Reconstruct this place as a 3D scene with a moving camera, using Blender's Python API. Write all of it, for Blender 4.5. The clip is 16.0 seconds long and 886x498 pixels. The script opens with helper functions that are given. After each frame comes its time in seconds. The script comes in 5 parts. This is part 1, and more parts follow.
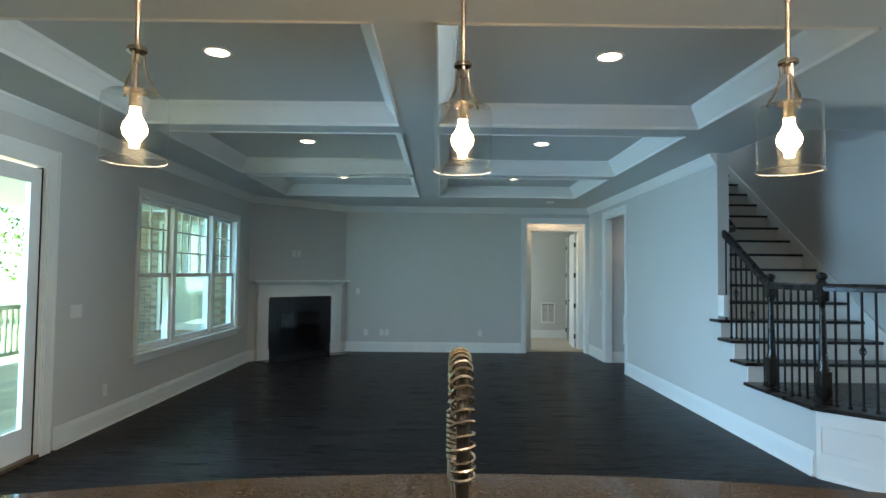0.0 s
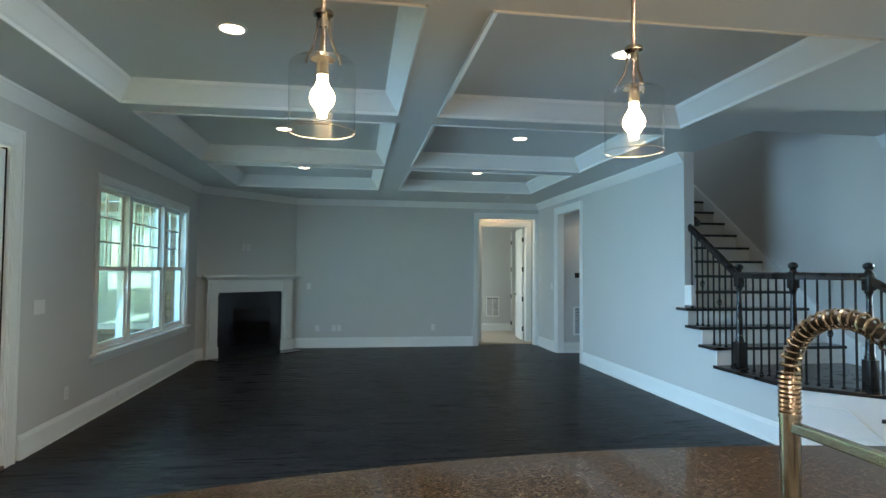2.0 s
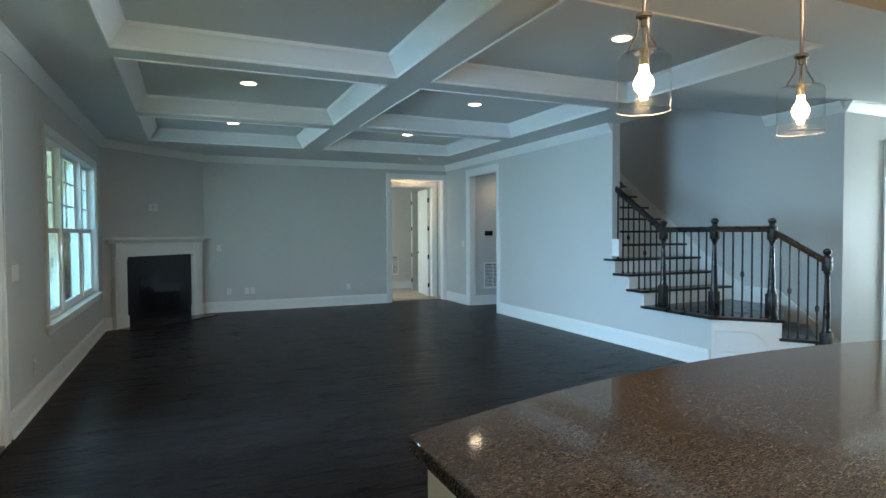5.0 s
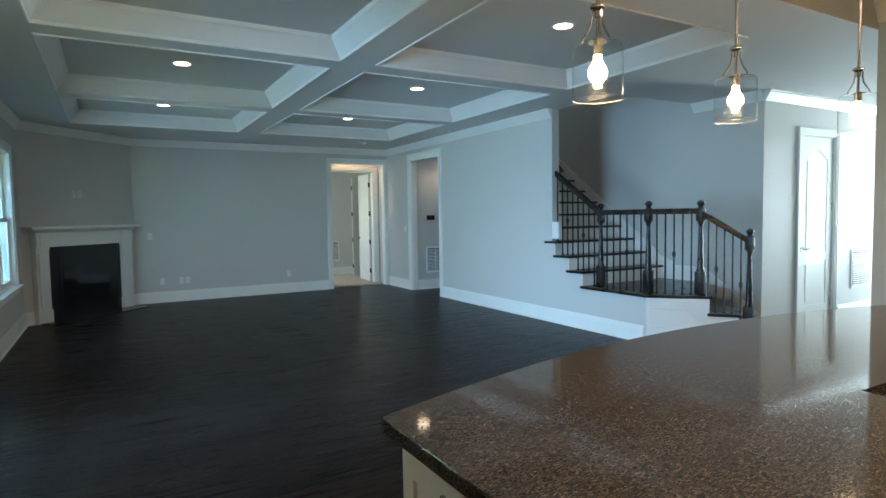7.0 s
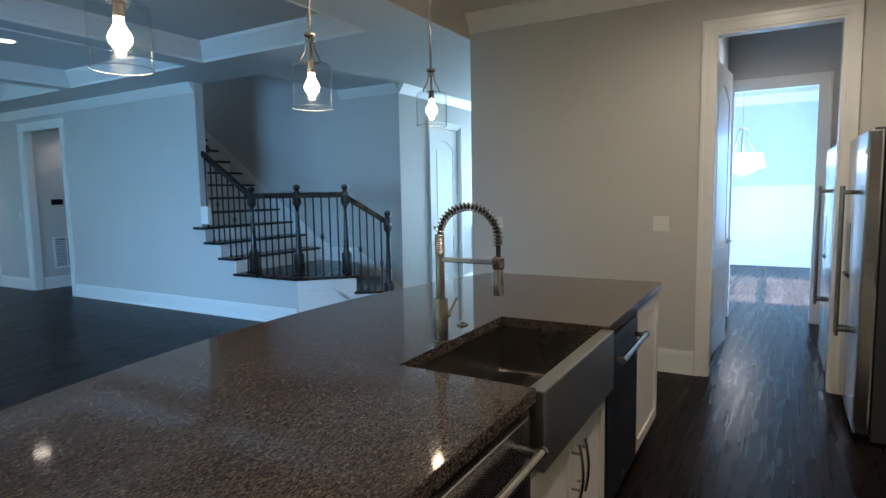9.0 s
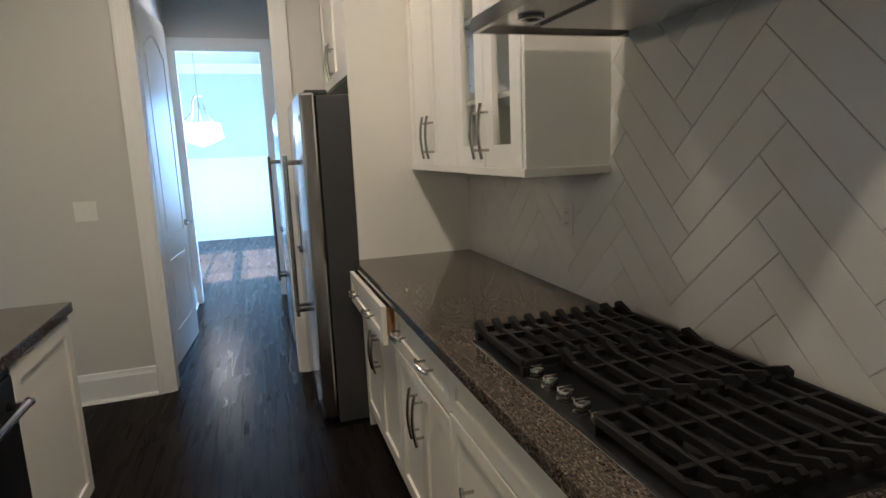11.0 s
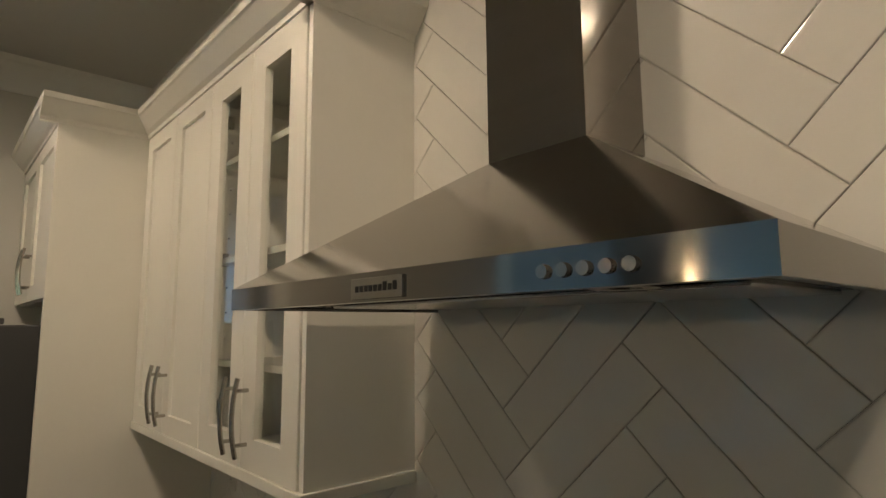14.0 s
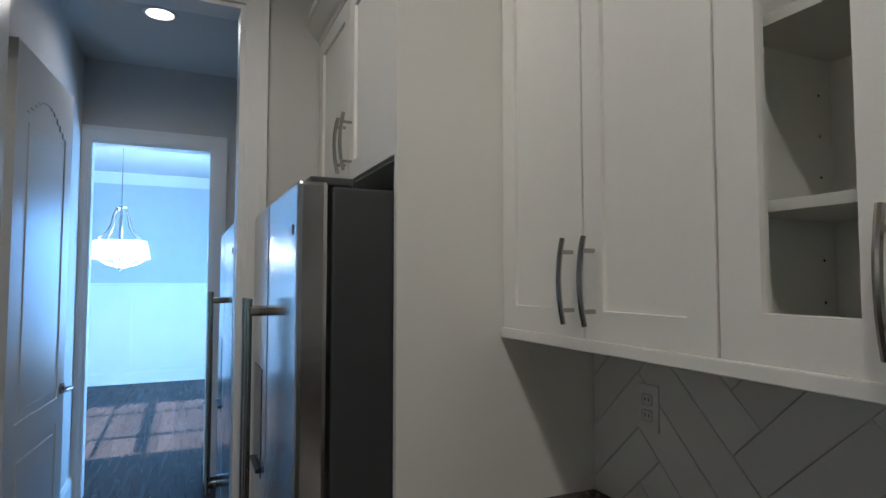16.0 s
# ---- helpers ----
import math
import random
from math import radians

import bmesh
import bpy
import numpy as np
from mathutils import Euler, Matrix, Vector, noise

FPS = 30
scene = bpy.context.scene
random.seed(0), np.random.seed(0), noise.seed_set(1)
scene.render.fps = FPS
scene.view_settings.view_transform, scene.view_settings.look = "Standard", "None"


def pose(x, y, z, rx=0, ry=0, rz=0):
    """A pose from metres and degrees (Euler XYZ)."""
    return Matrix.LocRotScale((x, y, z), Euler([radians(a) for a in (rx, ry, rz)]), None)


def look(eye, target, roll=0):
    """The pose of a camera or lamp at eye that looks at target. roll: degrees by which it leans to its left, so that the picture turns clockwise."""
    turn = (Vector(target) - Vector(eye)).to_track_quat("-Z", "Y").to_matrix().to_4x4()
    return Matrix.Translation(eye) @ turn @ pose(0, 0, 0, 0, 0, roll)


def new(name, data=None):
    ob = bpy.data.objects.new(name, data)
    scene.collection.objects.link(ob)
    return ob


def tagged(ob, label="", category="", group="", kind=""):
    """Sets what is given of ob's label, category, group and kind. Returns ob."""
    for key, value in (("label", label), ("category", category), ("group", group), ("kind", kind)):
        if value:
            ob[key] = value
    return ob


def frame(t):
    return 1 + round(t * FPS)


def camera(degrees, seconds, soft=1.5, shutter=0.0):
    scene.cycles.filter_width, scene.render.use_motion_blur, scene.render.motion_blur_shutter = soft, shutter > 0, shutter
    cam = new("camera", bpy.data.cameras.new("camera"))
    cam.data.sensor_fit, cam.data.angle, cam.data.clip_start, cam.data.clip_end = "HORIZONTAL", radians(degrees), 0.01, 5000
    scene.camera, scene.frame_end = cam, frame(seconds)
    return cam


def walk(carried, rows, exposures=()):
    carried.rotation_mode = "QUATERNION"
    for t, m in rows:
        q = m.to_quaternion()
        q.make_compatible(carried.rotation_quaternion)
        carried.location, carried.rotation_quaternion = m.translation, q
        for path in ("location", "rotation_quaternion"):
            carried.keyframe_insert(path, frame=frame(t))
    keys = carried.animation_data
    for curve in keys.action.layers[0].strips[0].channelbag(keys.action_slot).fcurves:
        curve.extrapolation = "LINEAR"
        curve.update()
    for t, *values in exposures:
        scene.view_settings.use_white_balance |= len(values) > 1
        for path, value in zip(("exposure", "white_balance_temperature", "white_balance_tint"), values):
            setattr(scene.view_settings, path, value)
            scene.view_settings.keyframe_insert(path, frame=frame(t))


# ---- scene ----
cam = camera(75.0, 16.0)
PATH = [
    (0, (0.008, 0.194, 1.538), (0.015, 2.193, 1.621), 0.6),
    (0.5, (-0.089, 0.235, 1.540), (-0.064, 2.233, 1.621), 0.8),
    (1, (-0.260, 0.320, 1.523), (-0.179, 2.316, 1.609), 0.8),
    (1.5, (-0.436, 0.235, 1.509), (-0.269, 2.226, 1.599), 0.7),
    (2, (-0.701, 0.254, 1.483), (-0.408, 2.231, 1.557), 0.4),
    (2.5, (-0.972, 0.259, 1.465), (-0.546, 2.212, 1.521), 0.0),
    (3, (-1.260, 0.216, 1.440), (-0.700, 2.135, 1.465), -0.2),
    (3.5, (-1.491, 0.262, 1.455), (-0.835, 2.151, 1.429), -0.3),
    (4, (-1.737, 0.250, 1.424), (-0.988, 2.104, 1.379), -0.5),
    (4.2, (-1.849, 0.227, 1.434), (-1.067, 2.066, 1.377), -0.6),
    (6.3, (-2.263, 0.385, 1.461), (-1.438, 2.206, 1.397), -0.0),
    (6.5, (-2.303, 0.356, 1.508), (-1.437, 2.157, 1.424), -0.5),
    (7, (-2.179, 0.288, 1.450), (-1.186, 2.020, 1.334), -0.9),
    (7.5, (-2.109, 0.207, 1.440), (-0.964, 1.839, 1.278), -1.7),
    (8, (-2.067, 0.208, 1.413), (-0.761, 1.709, 1.217), -2.4),
    (8.5, (-1.933, 0.168, 1.421), (-0.431, 1.473, 1.218), -1.6),
    (9, (-1.775, 0.098, 1.466), (-0.051, 1.093, 1.269), -1.0),
    (9.5, (-1.545, 0.094, 1.446), (0.349, 0.710, 1.258), -0.9),
    (10, (-1.313, 0.066, 1.427), (0.667, 0.241, 1.204), -1.4),
    (10.2, (-1.219, 0.029, 1.414), (0.765, 0.022, 1.161), -1.8),
    (12.3, (-0.481, -0.167, 1.649), (1.12, -1.345, 1.43), -1.3),
    (12.5, (-0.464, -0.185, 1.682), (1.106, -1.414, 1.534), -0.9),
    (13, (-0.449, -0.251, 1.74), (1.064, -1.559, 1.766), -0.5),
    (13.5, (-0.465, -0.257, 1.786), (1.016, -1.592, 1.948), -0.5),
    (14, (-0.375, -0.259, 1.732), (1.105, -1.578, 1.996), -0.5),
    (14.5, (-0.124, -0.196, 1.678), (1.423, -1.435, 1.949), -0.5),
    (15, (0.127, -0.155, 1.631), (1.769, -1.273, 1.868), -0.5),
    (15.5, (0.388, -0.152, 1.563), (2.131, -1.116, 1.75), -0.1),
    (16, (0.694, -0.07, 1.516), (2.514, -0.891, 1.624), -0.0),
]
walk(cam, [(t, look(eye, target, roll)) for t, eye, target, roll in PATH],
     [(0, 4.62, 8600, 16), (4, 4.62, 8700, 16), (7.5, 4.6, 8700, 18), (9, 4.15, 6700, 15), (10.2, 4.1, 6450, 15), (12.3, 4.5, 7600, 14), (13, 4.08, 7900, 14), (14, 3.7, 7900, 14), (14.6, 3.7, 7400, 14), (15.3, 3.5, 6200, 13), (16, 3.48, 5700, 13)])

# world, sun and large lights
world = bpy.data.worlds.new("sky")
scene.world = world
world.use_nodes = True
nt = world.node_tree
sky = nt.nodes.new("ShaderNodeTexSky")
sky.sky_type, sky.sun_disc = "NISHITA", False
SUN_EL, SUN_AZ = 44.5, 180.0
sky.sun_elevation, sky.sun_rotation = radians(SUN_EL), radians(SUN_AZ)
nt.links.new(sky.outputs["Color"], nt.nodes["Background"].inputs["Color"])
nt.nodes["Background"].inputs["Strength"].default_value = 0.038
sun = new("sun", bpy.data.lights.new("sun", "SUN"))
sun.data.energy, sun.data.angle, sun.data.color = 5.0, radians(0.5), (1, 0.97, 0.93)
sa, se = radians(SUN_AZ), radians(SUN_EL)
sun.matrix_world = look((math.sin(sa) * math.cos(se) * 30, math.cos(sa) * math.cos(se) * 30, math.sin(se) * 30), (0, 0, 0))


def window_light(name, eye, target, w, h, power, color=(0.75, 0.88, 1.0), spread=180):
    """Sky light that enters through an opening."""
    lamp = new(name, bpy.data.lights.new(name, "AREA"))
    lamp.data.shape, lamp.data.size, lamp.data.size_y = "RECTANGLE", w, h
    lamp.data.energy, lamp.data.color = power, color
    lamp.data.spread = radians(spread)
    lamp.matrix_world = look(eye, target)
    return lamp


window_light("sky_light_window", (-3.47, 7.98, 1.5), (1.5, 9.6, 0.2), 2.9, 1.6, 3.2, (0.30, 0.62, 1.0), 120)
window_light("sky_light_french_door", (-3.47, 4.05, 1.3), (2.9, 6.6, -0.3), 1.6, 2.1, 6.4, (0.20, 0.53, 1.0), 86)
window_light("sky_light_foyer", (10.9, 3.35, 1.45), (4.0, 3.9, 1.2), 1.3, 2.2, 30, (0.40, 0.70, 1.0))
window_light("sky_light_dining", (7.6, -1.30, 1.5), (7.8, 2.0, 1.0), 2.2, 1.6, 25, (0.20, 0.52, 1.0))
window_light("sky_light_bedroom", (0.6, 13.2, 1.5), (3.0, 13.0, 1.0), 1.2, 1.4, 1.3, (0.42, 0.7, 1.0))
window_light("sky_light_upstairs", (3.75, 9.2, 4.2), (3.6, 6.2, 1.6), 1.1, 0.9, 0.45, (0.4, 0.68, 1.0))
PEND, CAN, KCAN = 0.25, 0.6, 2.6
KITCHEN_CANS = [(-0.75, -0.1), (0.5, -0.1), (1.85, 0.1)]

# ---- materials ----
def material(name, color, rough=0.5, metal=0.0, vary=0.06, scale=6.0, fine=90.0, bump=0.03, spec=0.5, per_object=0.0, coat=0.0):
    """A painted, wooden or metal surface with variation at two scales and fine relief."""
    m = bpy.data.materials.new(name)
    m.use_nodes = True
    n, l = m.node_tree.nodes, m.node_tree.links
    b = n["Principled BSDF"]
    b.inputs["Metallic"].default_value = metal
    b.inputs["Specular IOR Level"].default_value = spec
    b.inputs["Coat Weight"].default_value = coat
    geo = n.new("ShaderNodeTexCoord")
    big, small = n.new("ShaderNodeTexNoise"), n.new("ShaderNodeTexNoise")
    for tex, sc in ((big, scale), (small, fine)):
        tex.inputs["Scale"].default_value = sc
        tex.inputs["Detail"].default_value = 4
        l.new(geo.outputs["Object"], tex.inputs["Vector"])
    mix = n.new("ShaderNodeMath")
    mix.operation = "MULTIPLY_ADD"
    l.new(small.outputs["Fac"], mix.inputs[0])
    mix.inputs[1].default_value = 0.4
    l.new(big.outputs["Fac"], mix.inputs[2])
    val = n.new("ShaderNodeMapRange")
    val.inputs["From Min"].default_value, val.inputs["From Max"].default_value = 0.4, 1.0
    val.inputs["To Min"].default_value, val.inputs["To Max"].default_value = 1 - vary, 1 + vary
    l.new(mix.outputs[0], val.inputs["Value"])
    out = val.outputs["Result"]
    if per_object:
        info = n.new("ShaderNodeObjectInfo")
        isl = n.new("ShaderNodeNewGeometry")
        add = n.new("ShaderNodeMath")
        l.new(info.outputs["Random"], add.inputs[0])
        l.new(isl.outputs["Random Per Island"], add.inputs[1])
        fr = n.new("ShaderNodeMath")
        fr.operation = "FRACT"
        l.new(add.outputs[0], fr.inputs[0])
        pr = n.new("ShaderNodeMapRange")
        pr.inputs["To Min"].default_value, pr.inputs["To Max"].default_value = 1 - per_object, 1 + per_object
        l.new(fr.outputs[0], pr.inputs["Value"])
        mu = n.new("ShaderNodeMath")
        mu.operation = "MULTIPLY"
        l.new(out, mu.inputs[0])
        l.new(pr.outputs["Result"], mu.inputs[1])
        out = mu.outputs[0]
    sc = n.new("ShaderNodeVectorMath")
    sc.operation = "SCALE"
    sc.inputs[0].default_value = color
    l.new(out, sc.inputs["Scale"])
    l.new(sc.outputs["Vector"], b.inputs["Base Color"])
    rr = n.new("ShaderNodeMapRange")
    rr.inputs["To Min"].default_value, rr.inputs["To Max"].default_value = max(0.02, rough * 0.8), min(1, rough * 1.2)
    l.new(big.outputs["Fac"], rr.inputs["Value"])
    l.new(rr.outputs["Result"], b.inputs["Roughness"])
    if bump:
        bp = n.new("ShaderNodeBump")
        bp.inputs["Strength"].default_value, bp.inputs["Distance"].default_value = bump, 0.004
        l.new(small.outputs["Fac"], bp.inputs["Height"])
        l.new(bp.outputs["Normal"], b.inputs["Normal"])
    return m


def stretch(m, sx, sy, sz):
    """Stretch a material's grain along an axis."""
    n, l = m.node_tree.nodes, m.node_tree.links
    mp = n.new("ShaderNodeMapping")
    mp.inputs["Scale"].default_value = (sx, sy, sz)
    src = next(x for x in n if x.type == "TEX_COORD")
    l.new(src.outputs["Object"], mp.inputs["Vector"])
    for tex in [x for x in n if x.type == "TEX_NOISE"]:
        l.new(mp.outputs["Vector"], tex.inputs["Vector"])
    return m


def glass(name, tint=(1, 1, 1), rough=0.0, edge=0.5):
    """Thin clear glass: see-through, glossier towards grazing views."""
    m = bpy.data.materials.new(name)
    m.use_nodes = True
    n, l = m.node_tree.nodes, m.node_tree.links
    n.remove(n["Principled BSDF"])
    tr, gl, mx, lw = (n.new("ShaderNode" + k) for k in ("BsdfTransparent", "BsdfGlossy", "MixShader", "LayerWeight"))
    tr.inputs["Color"].default_value = (*tint, 1)
    gl.inputs["Roughness"].default_value = rough
    lw.inputs["Blend"].default_value = 0.5
    pw = n.new("ShaderNodeMath")
    pw.operation = "POWER"
    pw.inputs[1].default_value = 4.0
    l.new(lw.outputs["Facing"], pw.inputs[0])
    mr = n.new("ShaderNodeMapRange")
    mr.inputs["To Min"].default_value, mr.inputs["To Max"].default_value = 0.035, edge
    l.new(pw.outputs[0], mr.inputs["Value"])
    l.new(mr.outputs["Result"], mx.inputs[0])
    l.new(tr.outputs[0], mx.inputs[1])
    l.new(gl.outputs[0], mx.inputs[2])
    l.new(mx.outputs[0], n["Material Output"].inputs["Surface"])
    return m


def glow(name, color, strength):
    m = bpy.data.materials.new(name)
    m.use_nodes = True
    b = m.node_tree.nodes["Principled BSDF"]
    b.inputs["Base Color"].default_value = (*color, 1)
    b.inputs["Emission Color"].default_value = (*color, 1)
    b.inputs["Emission Strength"].default_value = strength
    return m


def granite(name):
    """Polished brown and grey speckled stone."""
    m = bpy.data.materials.new(name)
    m.use_nodes = True
    n, l = m.node_tree.nodes, m.node_tree.links
    b = n["Principled BSDF"]
    geo = n.new("ShaderNodeTexCoord")
    mp = n.new("ShaderNodeMapping")
    mp.inputs["Rotation"].default_value = (0, 0, radians(25))
    mp.inputs["Scale"].default_value = (1.0, 2.4, 1.4)
    l.new(geo.outputs["Object"], mp.inputs["Vector"])
    warp = n.new("ShaderNodeTexNoise")
    warp.inputs["Scale"].default_value = 30
    l.new(geo.outputs["Object"], warp.inputs["Vector"])
    wm = n.new("ShaderNodeVectorMath")
    wm.operation = "MULTIPLY_ADD"
    l.new(warp.outputs["Color"], wm.inputs[0])
    wm.inputs[1].default_value = (0.02, 0.02, 0.02)
    l.new(mp.outputs["Vector"], wm.inputs[2])
    v = n.new("ShaderNodeTexVoronoi")
    v.inputs["Scale"].default_value = 170
    l.new(wm.outputs["Vector"], v.inputs["Vector"])
    sep = n.new("ShaderNodeSeparateColor")
    l.new(v.outputs["Color"], sep.inputs[0])
    ramp = n.new("ShaderNodeValToRGB")
    e = ramp.color_ramp.elements
    e[0].position, e[0].color = 0.0, (0.026, 0.020, 0.016, 1)
    e[1].position, e[1].color = 1.0, (0.27, 0.225, 0.185, 1)
    for p, c in ((0.3, (0.052, 0.039, 0.031, 1)), (0.55, (0.105, 0.080, 0.062, 1)), (0.8, (0.115, 0.100, 0.088, 1)), (0.93, (0.185, 0.150, 0.118, 1))):
        k = e.new(p)
        k.color = c
    l.new(sep.outputs[0], ramp.inputs["Fac"])
    cloud = n.new("ShaderNodeTexNoise")
    cloud.inputs["Scale"].default_value = 7
    cloud.inputs["Detail"].default_value = 3
    l.new(geo.outputs["Object"], cloud.inputs["Vector"])
    cr = n.new("ShaderNodeMapRange")
    cr.inputs["To Min"].default_value, cr.inputs["To Max"].default_value = 0.6, 0.9
    l.new(cloud.outputs["Fac"], cr.inputs["Value"])
    sc = n.new("ShaderNodeVectorMath")
    sc.operation = "SCALE"
    l.new(ramp.outputs["Color"], sc.inputs[0])
    l.new(cr.outputs["Result"], sc.inputs["Scale"])
    l.new(sc.outputs["Vector"], b.inputs["Base Color"])
    b.inputs["Roughness"].default_value = 0.07
    b.inputs["Specular IOR Level"].default_value = 0.38
    return m


WALL = material("grey_wall_paint", (0.56, 0.55, 0.52), 0.55, vary=0.03, scale=1.2, fine=160, bump=0.05)
CEIL = material("ceiling_paint", (0.62, 0.62, 0.59), 0.6, vary=0.02, scale=1.0, fine=160, bump=0.04)
TRIM = material("white_trim_paint", (0.78, 0.78, 0.75), 0.3, vary=0.025, scale=3, fine=60, bump=0.02)
CAB = material("white_cabinet_paint", (0.78, 0.76, 0.70), 0.32, vary=0.025, scale=4, fine=80, bump=0.02)
# Shelves: the hue of CAB, about a fifth darker.
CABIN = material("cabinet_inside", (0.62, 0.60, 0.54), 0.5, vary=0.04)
WOOD = stretch(material("dark_floor_wood", (0.0135, 0.0108, 0.0102), 0.28, vary=0.25, scale=5, fine=40, bump=0.006, spec=0.03, per_object=0.25), 0.35, 5, 5)
RAILWOOD = material("dark_stair_wood", (0.016, 0.013, 0.012), 0.28, vary=0.3, scale=8, fine=60, bump=0.05)
IRON = material("black_iron", (0.012, 0.012, 0.013), 0.4, metal=0.3, vary=0.2)
STEEL = stretch(material("brushed_steel", (0.55, 0.54, 0.53), 0.2, metal=1.0, vary=0.06, scale=3, fine=120, bump=0.03), 0.15, 1, 6)
HOODSTEEL = stretch(material("polished_brushed_steel", (0.35, 0.33, 0.31), 0.10, metal=1.0, vary=0.05, scale=3, fine=150, bump=0.012), 0.1, 1, 8)
aniso = HOODSTEEL.node_tree.nodes["Principled BSDF"]
aniso.inputs["Anisotropic"].default_value, aniso.inputs["Anisotropic Rotation"].default_value = 0.85, 0.25
NICKEL = material("brushed_nickel", (0.46, 0.435, 0.40), 0.22, metal=1.0, vary=0.08, scale=20)
DARKSTEEL = stretch(material("dark_steel", (0.036, 0.037, 0.041), 0.33, metal=0.85, vary=0.1, scale=3, fine=100), 0.2, 1, 5)
SINKSTEEL = material("sink_steel", (0.27, 0.25, 0.23), 0.28, metal=1.0, vary=0.15, scale=4, fine=140)
FRIDGESIDE = material("fridge_side_grey", (0.045, 0.047, 0.05), 0.45, vary=0.1, scale=3, fine=200, bump=0.15)
BLACK = material("black_enamel", (0.010, 0.010, 0.011), 0.18, vary=0.2)
MATTBLACK = material("matt_black_iron", (0.008, 0.008, 0.0085), 0.5, vary=0.3, fine=200, bump=0.2, spec=0.25)
GRANITE = granite("polished_granite")
TILE = material("white_glazed_tile", (0.66, 0.64, 0.60), 0.09, vary=0.03, scale=5, fine=14, bump=0.05, per_object=0.03)
GROUT = material("grey_grout", (0.58, 0.56, 0.52), 0.8, vary=0.12, scale=20, fine=200, bump=0.2)
GLASS = glass("clear_glass", (0.97, 0.985, 0.98))
LAMPGLASS = glass("lamp_glass", (0.955, 0.965, 0.96), edge=0.85)
LAMPGLASS.node_tree.nodes["Map Range"].inputs["To Min"].default_value = 0.012
DOORGLASS = glass("door_glass", (0.66, 0.88, 0.93))
PANE = glass("window_glass", (0.56, 0.79, 0.90))
BRICK = material("red_brown_brick", (0.30, 0.20, 0.15), 0.8, vary=0.25, scale=9, fine=90, bump=0.3, per_object=0.35)
MORTAR = material("mortar", (0.42, 0.39, 0.34), 0.9, vary=0.15, fine=150, bump=0.3)
BULB = glow("lamp_bulb", (1.0, 0.80, 0.52), 1.9)
CANGLOW = glow("downlight_lens", (1.0, 0.90, 0.76), 0.6)
PLASTIC = material("white_plastic", (0.74, 0.73, 0.70), 0.35, vary=0.02)
CARPET = material("beige_carpet", (0.45, 0.36, 0.27), 0.95, vary=0.2, scale=30, fine=400, bump=0.5)
DECK = material("weathered_deck", (0.50, 0.49, 0.46), 0.8, vary=0.15, per_object=0.1)
DRAWERWOOD = stretch(material("birch_drawer_wood", (0.42, 0.22, 0.09), 0.45, vary=0.25, scale=8, fine=60), 1, 6, 6)


# ---- building helpers ----
def box(bm, x0, y0, z0, x1, y1, z1, bevel=0.0):
    """A box, its edges rounded by bevel."""
    r = bmesh.ops.create_cube(bm, size=1.0, matrix=Matrix.Translation(((x0 + x1) / 2, (y0 + y1) / 2, (z0 + z1) / 2)) @ Matrix.Diagonal((abs(x1 - x0), abs(y1 - y0), abs(z1 - z0), 1)))
    if bevel:
        es = {e for v in r["verts"] for e in v.link_edges}
        bmesh.ops.bevel(bm, geom=list(es), offset=bevel, segments=2, affect="EDGES", profile=0.6)
    return bm


def rod(bm, p, q, r0, r1=None, seg=12):
    """A round bar from p to q."""
    p, q = Vector(p), Vector(q)
    d = q - p
    m = Matrix.Translation((p + q) / 2) @ d.to_track_quat("Z", "Y").to_matrix().to_4x4()
    bmesh.ops.create_cone(bm, cap_ends=True, segments=seg, radius1=r0, radius2=r0 if r1 is None else r1, depth=d.length, matrix=m)
    return bm


def tube(bm, pts, r, seg=8, close=False):
    """A round bar along a line of points."""
    pts = [Vector(p) for p in pts]
    rings = []
    side = None
    for i, p in enumerate(pts):
        d = (pts[min(i + 1, len(pts) - 1)] - pts[max(i - 1, 0)]).normalized()
        if side is None:
            side = d.orthogonal().normalized()
        side = (side - d * side.dot(d)).normalized()
        up = d.cross(side)
        rr = r(i / (len(pts) - 1)) if callable(r) else r
        rings.append([bm.verts.new(p + (side * math.cos(a) + up * math.sin(a)) * rr) for a in (2 * math.pi * k / seg for k in range(seg))])
    for a, b in zip(rings, rings[1:]):
        for k in range(seg):
            bm.faces.new((a[k], a[(k + 1) % seg], b[(k + 1) % seg], b[k]))
    bm.faces.new(rings[0][::-1])
    bm.faces.new(rings[-1])
    return bm


def lathe(bm, profile, at=(0, 0, 0), seg=20, open_shell=False):
    """Turn a profile of (radius, height) round a vertical line."""
    rings = [[bm.verts.new((at[0] + max(r, 1e-4) * math.cos(2 * math.pi * k / seg), at[1] + max(r, 1e-4) * math.sin(2 * math.pi * k / seg), at[2] + z)) for k in range(seg)] for r, z in profile]
    for a, b in zip(rings, rings[1:]):
        for k in range(seg):
            bm.faces.new((a[k], a[(k + 1) % seg], b[(k + 1) % seg], b[k]))
    if not open_shell:
        bm.faces.new(rings[0][::-1])
        bm.faces.new(rings[-1])
    return bm


